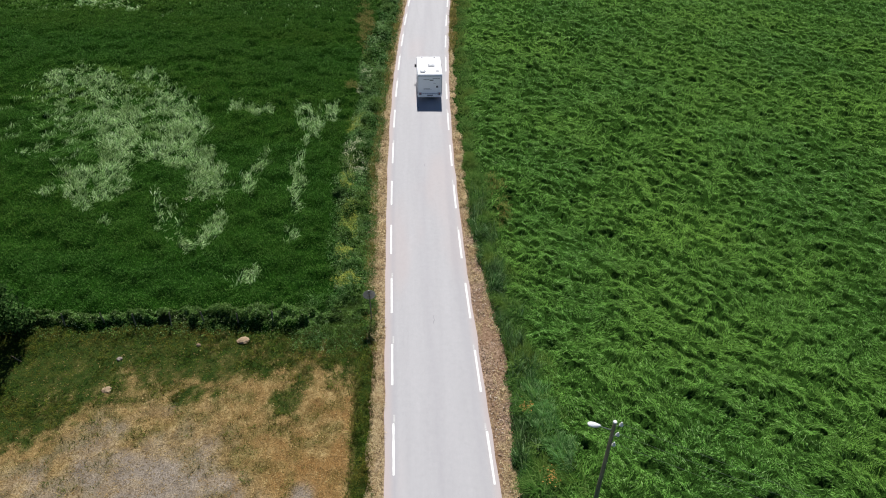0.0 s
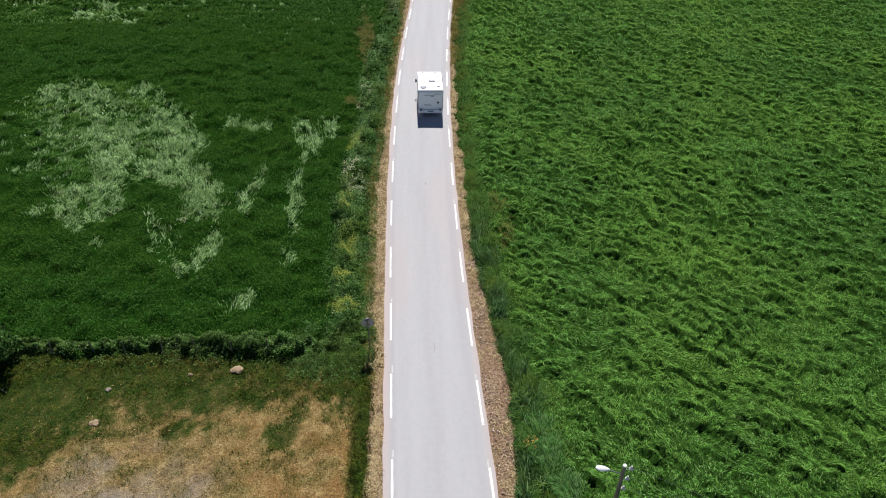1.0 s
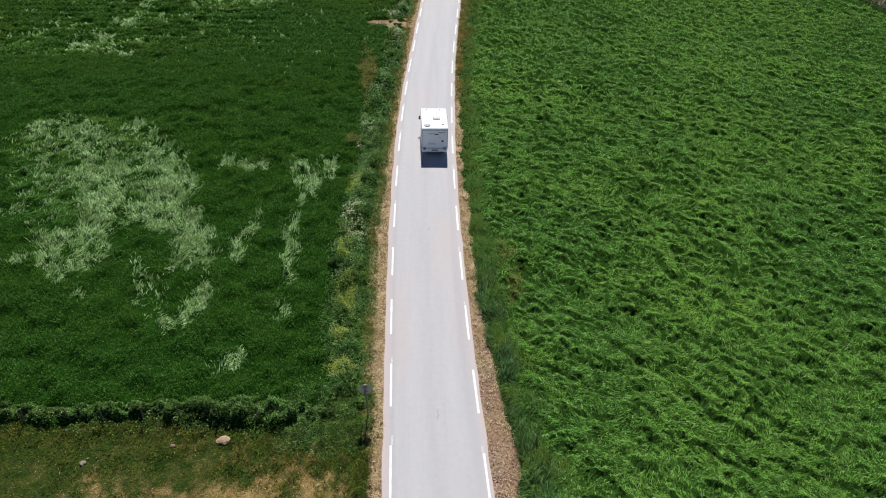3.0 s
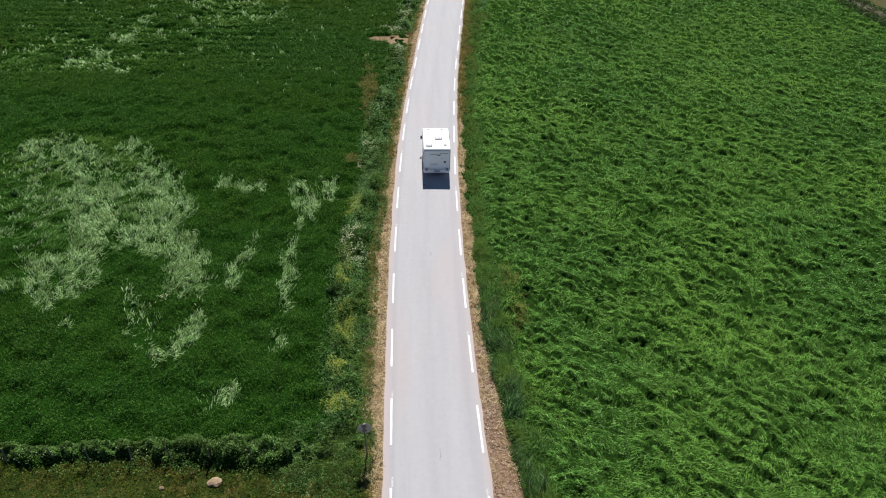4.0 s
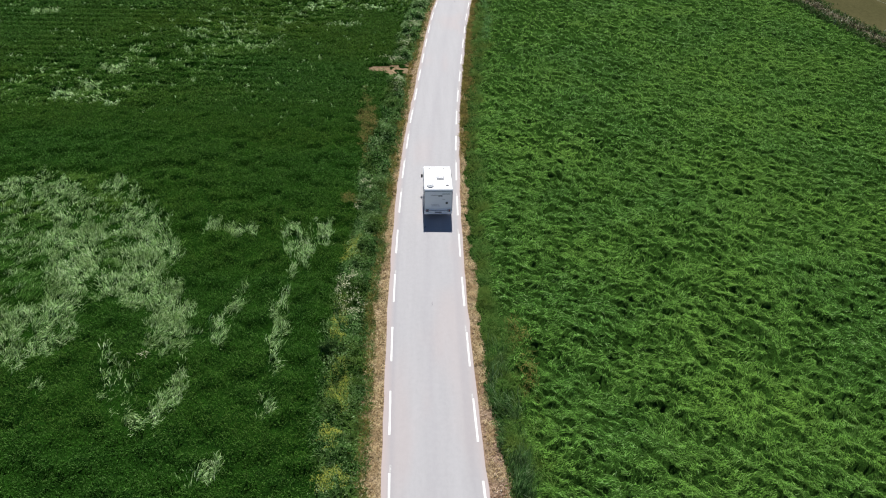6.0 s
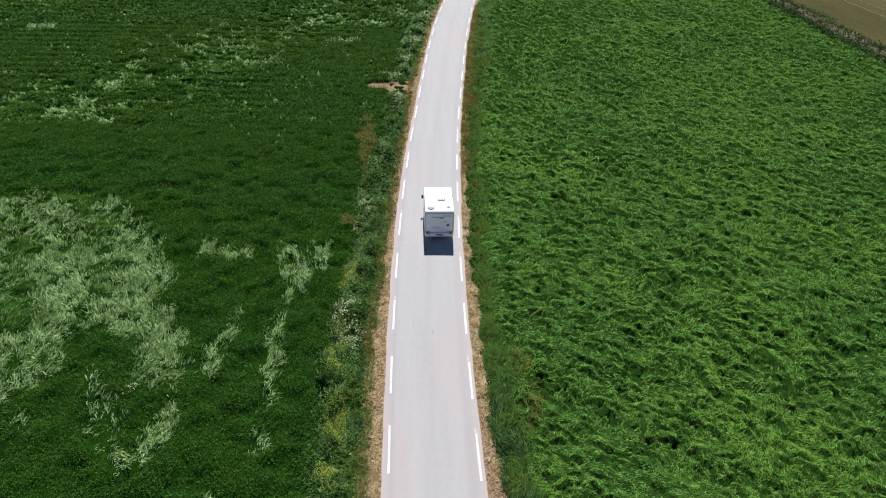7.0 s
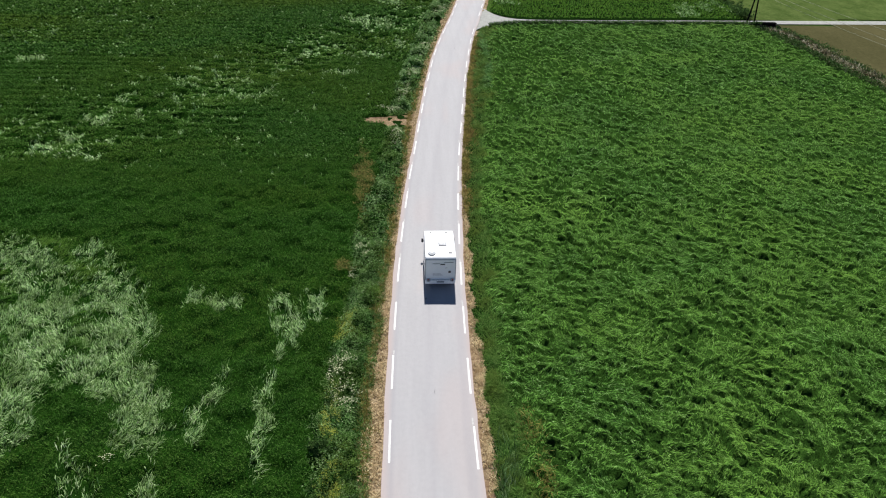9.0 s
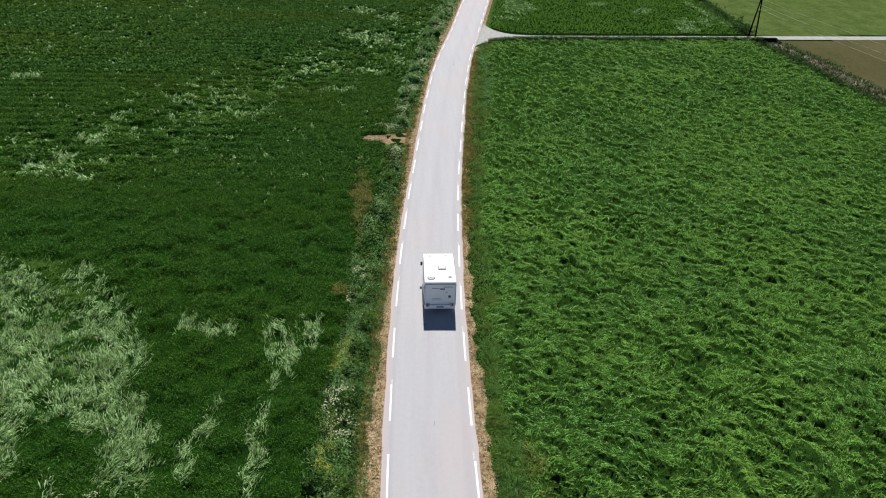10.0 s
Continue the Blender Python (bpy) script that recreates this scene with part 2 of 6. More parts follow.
M["pale_herb"] = leaf_material("pale_weed_leaves", [(0.0, (0.06, 0.15, 0.03)), (0.5, (0.19, 0.35, 0.11)), (1.0, (0.46, 0.60, 0.32))], (0.11, 0.22, 0.06), 0.5, tuft=0.4, tuft_scale=1.2)
M["straw"] = leaf_material("dry_straw_blades", [(0.0, (0.085, 0.050, 0.022)), (0.2, (0.23, 0.150, 0.070)), (0.38, (0.55, 0.430, 0.235)), (1.0, (0.82, 0.69, 0.44))], (0.40, 0.28, 0.15), 0.8, through_light=0.2)
M["parched"] = leaf_material("parched_yard_blades", [(0.0, (0.09, 0.055, 0.018)), (0.4, (0.27, 0.19, 0.072)), (1.0, (0.50, 0.385, 0.18))], (0.24, 0.135, 0.05), 0.5, through_light=0.15, tuft=0.5, tuft_scale=2.5)
M["olive"] = leaf_material("olive_seeding_grass", [(0.0, (0.075, 0.085, 0.018)), (0.6, (0.200, 0.195, 0.050)), (1.0, (0.36, 0.33, 0.11))], (0.27, 0.19, 0.06), 0.3, tuft=0.4, tuft_scale=1.2)
M["rusty"] = leaf_material("rust_tinged_blades", [(0.0, (0.06, 0.07, 0.016)), (0.5, (0.20, 0.18, 0.055)), (1.0, (0.35, 0.28, 0.10))], (0.08, 0.16, 0.026), 1.2)
M["lawn"] = leaf_material("short_grass_blades", [(0.0, (0.012, 0.046, 0.004)), (0.6, (0.046, 0.100, 0.010)), (1.0, (0.150, 0.165, 0.030))], (0.155, 0.115, 0.024), 0.45, tuft=0.7, tuft_scale=1.5)
M["bramble"] = leaf_material("bramble_leaves", [(0.0, (0.012, 0.038, 0.008)), (0.6, (0.042, 0.110, 0.022)), (1.0, (0.15, 0.26, 0.080))], (0.06, 0.10, 0.028), 0.5)
M["hedge_leaf"] = leaf_material("hedge_leaves", [(0.0, (0.028, 0.072, 0.014)), (0.5, (0.085, 0.185, 0.036)), (0.9, (0.19, 0.32, 0.092)), (1.0, (0.36, 0.46, 0.25))], (0.10, 0.16, 0.04), 0.5, tuft=0.6, tuft_scale=1.6)
M["white_flower"] = plain("white_petals", (0.58, 0.62, 0.38), 0.8, spec=0.1)
M["yellow_flower"] = plain("yellow_petals", (0.31, 0.35, 0.055), 0.8, spec=0.1)
M["orange_flower"] = plain("orange_petals", (0.42, 0.24, 0.04), 0.7)
# near-black green: the shade between stems, put into the floor's colour
M["shade_green"] = mottled("crop_floor_shade", [(0.3, (0.005, 0.016, 0.003)), (0.7, (0.012, 0.036, 0.006))], 2.0, 1.0, 9.0, 0.05, 0.0)
M["rubble"] = leaf_material("mixed_verge_stones", [(0.0, (0.13, 0.085, 0.058)), (0.4, (0.34, 0.24, 0.17)), (0.8, (0.52, 0.40, 0.31)), (1.0, (0.72, 0.63, 0.54))], through_light=0.0)
M["reed"] = leaf_material("dead_reeds", [(0.0, (0.04, 0.028, 0.015)), (0.45, (0.17, 0.150, 0.085)), (0.75, (0.44, 0.41, 0.27)), (1.0, (0.78, 0.75, 0.56))], through_light=0.15, tuft=0.6, tuft_scale=0.7)


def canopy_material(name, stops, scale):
    """Massed leaves seen from above, under the single strands; the shade among them is in the dark colour."""
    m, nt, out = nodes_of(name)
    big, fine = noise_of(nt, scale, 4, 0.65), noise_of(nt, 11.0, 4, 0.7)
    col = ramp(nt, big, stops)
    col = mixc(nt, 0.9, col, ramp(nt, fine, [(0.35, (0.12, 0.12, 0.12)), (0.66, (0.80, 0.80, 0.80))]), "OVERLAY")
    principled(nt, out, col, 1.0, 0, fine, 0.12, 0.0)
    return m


def asphalt():
    m, nt, out = nodes_of("bleached_asphalt")
    big = noise_of(nt, 0.9, 5, 0.6, (1.4, 0.10, 1))
    mid = noise_of(nt, 3.0, 4, 0.65)
    fine = noise_of(nt, 120.0, 2, 0.7)
    col = ramp(nt, big, [(0.3, (0.378, 0.372, 0.382)), (0.7, (0.416, 0.410, 0.420))])
    col = mixc(nt, 0.14, col, ramp(nt, mid, [(0.35, (0.40, 0.40, 0.40)), (0.65, (0.58, 0.57, 0.56))]), "OVERLAY")
    col = mixc(nt, 0.25, col, ramp(nt, fine, [(0.3, (0.3, 0.3, 0.3)), (0.7, (0.7, 0.7, 0.7))]), "OVERLAY")
    # dust along the margins and darker wheel tracks
    col = mixc(nt, attr(nt, "dust"), col, (0.45, 0.365, 0.345))
    col = mixc(nt, attr(nt, "track"), col, (0.315, 0.305, 0.325))
    crack = noise_of(nt, 1.3, 8, 0.75, (2.2, 0.35, 1))
    line = ramp(nt, crack, [(0.495, (0, 0, 0)), (0.5, (1, 1, 1)), (0.505, (0, 0, 0))])
    f = nt.nodes.new("ShaderNodeMath")
    f.operation = "MULTIPLY"
    f.inputs[1].default_value = 0.12
    nt.links.new(line, f.inputs[0])
    col = mixc(nt, f.outputs[0], col, (0.12, 0.12, 0.12))
    principled(nt, out, col, 0.8, 0, fine, 0.004, 0.25)
    return m


# dark stops paint the shade seen in the gaps of the mat
M["east_canopy"] = canopy_material("east_crop_shade_mass", [(0.3, (0.017, 0.047, 0.008)), (0.7, (0.040, 0.100, 0.016))], 0.9)
# near-black stops: shade between cereal strands and inside the hedge, as colour
M["west_canopy"] = canopy_material("west_crop_shade_mass", [(0.3, (0.007, 0.027, 0.004)), (0.7, (0.019, 0.062, 0.007))], 0.7)
M["asphalt"] = asphalt()
M["tar"] = mottled("weathered_tar", [(0.3, (0.15, 0.15, 0.16)), (0.7, (0.24, 0.24, 0.25))], 6.0, 0.7, 50.0, 0.002)
M["paint"] = mottled("white_road_paint", [(0.35, (0.70, 0.70, 0.68)), (0.6, (0.82, 0.82, 0.81))], 5.0, 0.6, 60.0, 0.002)
M["old_paint"] = mottled("worn_road_paint", [(0.35, (0.36, 0.355, 0.35)), (0.62, (0.58, 0.57, 0.56))], 14.0, 0.8, 60.0, 0.002)
M["gravel_road"] = mottled("pale_gravel", [(0.3, (0.30, 0.305, 0.285)), (0.7, (0.40, 0.405, 0.38))], 1.2, fine=30.0, spec=0.0)
M["stone"] = mottled("grey_brown_stone", [(0.3, (0.16, 0.13, 0.105)), (0.7, (0.34, 0.29, 0.245))], 2.5, fine=25.0)
M["pink_stone"] = mottled("pinkish_field_stone", [(0.3, (0.24, 0.165, 0.10)), (0.7, (0.38, 0.285, 0.185))], 4.0, fine=30.0)


def verge_soil():
    m, nt, out = nodes_of("dry_verge_soil")
    col = ramp(nt, noise_of(nt, 5.0, 7, 0.8), [(0.36, (0.040, 0.027, 0.017)), (0.48, (0.26, 0.190, 0.110)), (0.62, (0.52, 0.41, 0.25))])
    fine = noise_of(nt, 22.0, 4, 0.7)
    col = mixc(nt, 0.7, col, ramp(nt, fine, [(0.35, (0.10, 0.10, 0.10)), (0.65, (0.8, 0.8, 0.8))]), "OVERLAY")
    col = mixc(nt, attr(nt, "gravel"), col, ramp(nt, noise_of(nt, 8.0, 6, 0.8), [(0.38, (0.055, 0.034, 0.022)), (0.5, (0.26, 0.175, 0.118)), (0.62, (0.48, 0.36, 0.265))]))
    col = mixc(nt, attr(nt, "rust"), col, mixc(nt, 0.75, col, (0.19, 0.105, 0.055)))
    principled(nt, out, col, 0.95, 0, fine, 0.05, 0.1)
    return m


M["verge_soil"] = verge_soil()


def yard_soil():
    m, nt, out = nodes_of("yard_ground")
    n1, fine = noise_of(nt, 1.1, 8, 0.80), noise_of(nt, 13.0, 5, 0.75)
    green = ramp(nt, n1, [(0.3, (0.010, 0.030, 0.003)), (0.5, (0.026, 0.050, 0.007)), (0.7, (0.085, 0.085, 0.018))])
    dry = ramp(nt, n1, [(0.32, (0.085, 0.052, 0.016)), (0.5, (0.25, 0.17, 0.066)), (0.68, (0.44, 0.335, 0.155))])
    grit = ramp(nt, n1, [(0.3, (0.16, 0.132, 0.105)), (0.7, (0.30, 0.255, 0.205))])
    dry = mixc(nt, attr(nt, "rust"), dry, mixc(nt, 0.65, dry, (0.24, 0.125, 0.042)))
    col = mixc(nt, attr(nt, "dry"), green, dry)
    col = mixc(nt, attr(nt, "gravel"), col, grit)
    col = mixc(nt, 0.75, col, ramp(nt, fine, [(0.36, (0.14, 0.14, 0.14)), (0.64, (0.82, 0.82, 0.82))]), "OVERLAY")
    principled(nt, out, col, 0.95, 0, fine, 0.05, 0.1)
    return m


M["yard"] = yard_soil()
M["ground"] = mottled("rough_green_land", [(0.3, (0.030, 0.060, 0.013)), (0.7, (0.060, 0.105, 0.024))], 0.05, fine=3.0, bump_d=0.1, spec=0.0)
M["fallow"] = mottled("bare_olive_brown_field", [(0.3, (0.064, 0.062, 0.027)), (0.7, (0.098, 0.090, 0.042))], 0.10, fine=5.0, stretch=(1, 0.25, 1), spec=0.0)
M["meadow"] = mottled("mown_pale_green_field", [(0.3, (0.050, 0.082, 0.020)), (0.7, (0.094, 0.130, 0.038))], 0.30, fine=1.6, stretch=(1.2, 0.75, 1), bump_d=0.08, spec=0.0)
M["white_body"] = mottled("white_coachwork", [(0.3, (0.88, 0.90, 0.93)), (0.7, (0.90, 0.92, 0.94))], 1.2, 0.32, 30.0, 0.0008, 0.5)
M["trim_grey"] = plain("grey_plastic_trim", (0.32, 0.34, 0.37), 0.5)
M["dish_grey"] = plain("pale_grey_plastic", (0.22, 0.24, 0.27), 0.5)
M["hatch_acrylic"] = plain("milky_hatch_acrylic", (0.40, 0.42, 0.45), 0.4)
M["line_grey"] = plain("grey_body_lines", (0.13, 0.14, 0.17), 0.5)
M["dark"] = plain("black_plastic", (0.018, 0.018, 0.02), 0.5)
M["rubber"] = plain("tyre_rubber", (0.02, 0.02, 0.021), 0.8)
M["metal"] = plain("dull_galvanised_metal", (0.36, 0.38, 0.40), 0.45, 0.8)
M["sign_back"] = plain("grey_sign_back", (0.42, 0.39, 0.34), 0.6, 0.0)
M["red_lens"] = plain("red_lamp_lens", (0.35, 0.02, 0.02), 0.25)
M["glass_dark"] = plain("tinted_window", (0.012, 0.014, 0.018), 0.06, 0.0, 0.6)
M["pole_wood"] = mottled("weathered_pole_wood", [(0.3, (0.13, 0.12, 0.08)), (0.7, (0.27, 0.25, 0.175))], 2.0, 0.9, 18.0, 0.01, stretch=(4, 4, 0.4))
M["bark"] = mottled("dark_bark", [(0.3, (0.05, 0.04, 0.03)), (0.7, (0.11, 0.09, 0.07))], 3.0, 0.9, 14.0, 0.02)
M["porcelain"] = plain("white_porcelain", (0.75, 0.75, 0.73), 0.2)
M["lamp_shell"] = plain("pale_lamp_housing", (0.70, 0.72, 0.73), 0.35)
M["wire_pale"] = plain("weathered_aluminium", (0.42, 0.42, 0.30), 0.8)
M["wire"] = plain("bare_conductor", (0.13, 0.15, 0.12), 0.7, 0.0)
M["dark_wood"] = mottled("wet_dark_timber", [(0.3, (0.008, 0.008, 0.009)), (0.7, (0.018, 0.017, 0.018))], 2.0, spec=0.0)


# ---------------------------------------------------------------- mesh helpers
def mesh_np(name, verts, faces_list, material, smooth_shade=False, attrs=None):
    """A mesh from arrays; faces_list holds integer arrays of triangles or quads."""
    me = bpy.data.meshes.new(name)
    verts = np.asarray(verts, np.float32)
    me.vertices.add(len(verts))
    me.vertices.foreach_set("co", verts.ravel())
    loops = np.concatenate([np.asarray(f, np.int32).ravel() for f in faces_list])
    sizes = np.concatenate([np.full(len(f), np.shape(f)[1], np.int32) for f in faces_list])
    starts = np.concatenate([[0], np.cumsum(sizes)[:-1]]).astype(np.int32)
    me.loops.add(len(loops))
    me.loops.foreach_set("vertex_index", loops)
    me.polygons.add(len(sizes))
    me.polygons.foreach_set("loop_start", starts)
    if smooth_shade:
        me.polygons.foreach_set("use_smooth", np.ones(len(sizes), bool))
    for key, vals in (attrs or {}).items():
        me.attributes.new(key, "FLOAT", "POINT").data.foreach_set("value", np.asarray(vals, np.float32).ravel())
    me.materials.append(material)
    me.update(calc_edges=True)
    return me


def grid_np(us, vs, place):
    """Vertices and quads of a sheet over us x vs; place maps two arrays to x, y, z."""
    U, V = np.meshgrid(us, vs)
    x, y, z = place(U, V)
    n, m = len(vs), len(us)
    i = (np.arange(n - 1)[:, None] * m + np.arange(m - 1)[None, :]).ravel()
    return np.stack([x.ravel(), y.ravel(), z.ravel()], 1), np.stack([i, i + 1, i + m + 1, i + m], 1)


def part(name, bm, material, parent, label=""):
    me = bpy.data.meshes.new(name)
    bm.to_mesh(me)
    bm.free()
    me.materials.append(material)
    ob = new(name, me)
    ob.parent = parent
    return tagged(ob, label)


def box_bm(x0, x1, y0, y1, z0, z1, bevel=0.0, segments=2, bm=None):
    own = bm is None
    bm = bm or bmesh.new()
    r = bmesh.ops.create_cube(bm, size=1.0)
    for v in r["verts"]:
        v.co = Vector(((x0 + x1) / 2 + v.co.x * (x1 - x0), (y0 + y1) / 2 + v.co.y * (y1 - y0), (z0 + z1) / 2 + v.co.z * (z1 - z0)))
    if bevel and own:
        bmesh.ops.bevel(bm, geom=bm.edges[:], offset=bevel, segments=segments, affect="EDGES", profile=0.5)
    return bm


def rod_bm(a, b, r0, r1=None, sides=8, bm=None):
    bm = bm or bmesh.new()
    a, b = Vector(a), Vector(b)
    d = b - a
    m = Matrix.Translation((a + b) / 2) @ d.to_track_quat("Z", "Y").to_matrix().to_4x4()
    bmesh.ops.create_cone(bm, cap_ends=True, segments=sides, radius1=r0, radius2=r0 if r1 is None else r1, depth=d.length, matrix=m)
    return bm


def profile_bm(points, x0, x1, bevel=0.0, segments=2):
    """A side profile of (y, z) points drawn out from x0 to x1."""
    bm = bmesh.new()
    lo = [bm.verts.new((x0, y, z)) for y, z in points]
    hi = [bm.verts.new((x1, y, z)) for y, z in points]
    bm.faces.new(lo)
    bm.faces.new(hi[::-1])
    for i in range(len(points)):
        j = (i + 1) % len(points)
        bm.faces.new((lo[j], lo[i], hi[i], hi[j]))
    bmesh.ops.recalc_face_normals(bm, faces=bm.faces[:])
    if bevel:
        bmesh.ops.bevel(bm, geom=bm.edges[:], offset=bevel, segments=segments, affect="EDGES", profile=0.5)
    return bm


def thing(name, at, label, category, group="", kind=""):
    ob = new(name)
    ob.location = at
    return tagged(ob, label, category, group, kind)


def blades(x, y, z, heading, length, width, rise, droop, twist=0.0):
    """Bent blades: each a quad and a tip. heading: the way they lean; rise: height of the bend and droop: of the tip, as shares of the length."""
    n = len(x)
    dx, dy = np.cos(heading), np.sin(heading)
    wx, wy = -np.sin(heading + twist) * width / 2, np.cos(heading + twist) * width / 2
    flat_mid, flat_tip = np.sqrt(np.clip(0.25 - (rise * 0.5) ** 2, 0.01, 1)) * length * 1.0, np.sqrt(np.clip(1.0 - rise ** 2, 0.05, 1)) * length
    V = np.empty((n, 5, 3), np.float32)
    V[:, 0] = np.stack([x - wx, y - wy, z], 1)
    V[:, 1] = np.stack([x + wx, y + wy, z], 1)
    mx, my, mz = x + dx * flat_mid, y + dy * flat_mid, z + length * rise * 0.62
    V[:, 2] = np.stack([mx + wx * 0.9, my + wy * 0.9, mz], 1)
    V[:, 3] = np.stack([mx - wx * 0.9, my - wy * 0.9, mz], 1)
    V[:, 4] = np.stack([x + dx * flat_tip, y + dy * flat_tip, z + length * droop], 1)
    b = np.arange(n)[:, None] * 5
    return V.reshape(-1, 3), [b + np.array([[0, 1, 2, 3]]), b + np.array([[3, 2, 4]])]


def strands(x, y, z, heading, length, width, rise, droop, twist=0.0):
    """Fine bent strands, pointed at both ends: two triangles each."""
    n = len(x)
    dx, dy = np.cos(heading), np.sin(heading)
    wx, wy = -np.sin(heading + twist) * width / 2, np.cos(heading + twist) * width / 2
    flat = np.sqrt(np.clip(1.0 - rise ** 2, 0.05, 1)) * length
    V = np.empty((n, 4, 3), np.float32)
    V[:, 0] = np.stack([x, y, z], 1)
    mx, my, mz = x + dx * flat * 0.45, y + dy * flat * 0.45, z + length * rise * 0.66
    V[:, 1] = np.stack([mx + wx, my + wy, mz], 1)
    V[:, 2] = np.stack([mx - wx, my - wy, mz], 1)
    V[:, 3] = np.stack([x + dx * flat, y + dy * flat, z + length * droop], 1)
    b = np.arange(n)[:, None] * 4
    return V.reshape(-1, 3), [b + np.array([[0, 1, 2]]), b + np.array([[1, 3, 2]])]


def draped(x, y, height, lift, heading, length, width, arch, twist=0.0):
    """Fine strands that lie along an uneven mat: height gives its surface, lift how far above it each one starts, arch how far its middle stands off."""
    n = len(x)
    dx, dy = np.cos(heading) * length, np.sin(heading) * length
    wx, wy = -np.sin(heading + twist) * width / 2, np.cos(heading + twist) * width / 2
    mx, my, tx, ty = x + dx * 0.45, y + dy * 0.45, x + dx, y + dy
    z0 = height(x, y) + lift
    # a strand bridges small drops and does not follow a front straight down
    zm = np.maximum(height(mx, my) + lift, z0 - 0.30 * length) + arch
    zt = np.maximum(height(tx, ty) + lift, zm - 0.45 * length)
    V = np.empty((n, 4, 3), np.float32)
    V[:, 0] = np.stack([x, y, z0], 1)
    V[:, 1] = np.stack([mx + wx, my + wy, zm], 1)
    V[:, 2] = np.stack([mx - wx, my - wy, zm], 1)
    V[:, 3] = np.stack([tx, ty, zt], 1)
    b = np.arange(n)[:, None] * 4
    return V.reshape(-1, 3), [b + np.array([[0, 1, 2]]), b + np.array([[1, 3, 2]])]


def leaf_cards(x, y, z, size, rng, tilt=0.9):
    """Small leaves: folded diamonds at random slants."""
    n = len(x)
    a = rng.uniform(0, 2 * np.pi, n)
    u = np.stack([np.cos(a), np.sin(a), rng.normal(0, tilt * 0.5, n)], 1)
    v = np.stack([-np.sin(a), np.cos(a), rng.normal(0, tilt * 0.5, n)], 1)
    c = np.stack([x, y, z], 1)
    s = size[:, None]
    V = np.empty((n, 4, 3), np.float32)
    V[:, 0], V[:, 2] = c - u * s * 0.6, c + u * s * 0.6
    lift = np.array([0, 0, 0.18])
    V[:, 1], V[:, 3] = c + v * s * 0.38 + lift * s, c - v * s * 0.38 + lift * s
    b = np.arange(n)[:, None] * 4
    return V.reshape(-1, 3), [b + np.array([[0, 1, 2]]), b + np.array([[0, 2, 3]])]


def scatter(rng, x0, x1, y0, y1, per_m2):
    n = int((x1 - x0) * (y1 - y0) * per_m2)
    return rng.uniform(x0, x1, n), rng.uniform(y0, y1, n)


def stuff(name, verts, faces, material, label, category, attrs=None):
    return tagged(new(name, mesh_np(name, verts, faces, material, attrs=attrs)), label, category, kind="stuff")


def joined(pieces):
    """Several (verts, [quads, tris]) into one."""
    off, vs, q, t = 0, [], [], []
    for v, fs in pieces:
        vs.append(v)
        for f in fs:
            (q if np.shape(f)[1] == 4 else t).append(f + off)
        off += len(v)
    return np.concatenate(vs), [np.concatenate(k) for k in (q, t) if k]


# ---------------------------------------------------------------- ground and fields
def build_ground():
    us = np.concatenate([np.linspace(-2500, -130, 12), np.linspace(-120, 140, 53), np.linspace(150, 2500, 12)])
    vs = np.concatenate([np.linspace(-2500, -60, 12), np.linspace(-50, 260, 63), np.linspace(270, 2500, 12)])
    v, f = grid_np(us, vs, lambda x, y: (x, y, -0.16 + 0.0 * x))
    tagged(new("ground", mesh_np("ground", v, [f], M["ground"], True)), "rough green farmland reaching to the horizon", "ground", kind="structure")


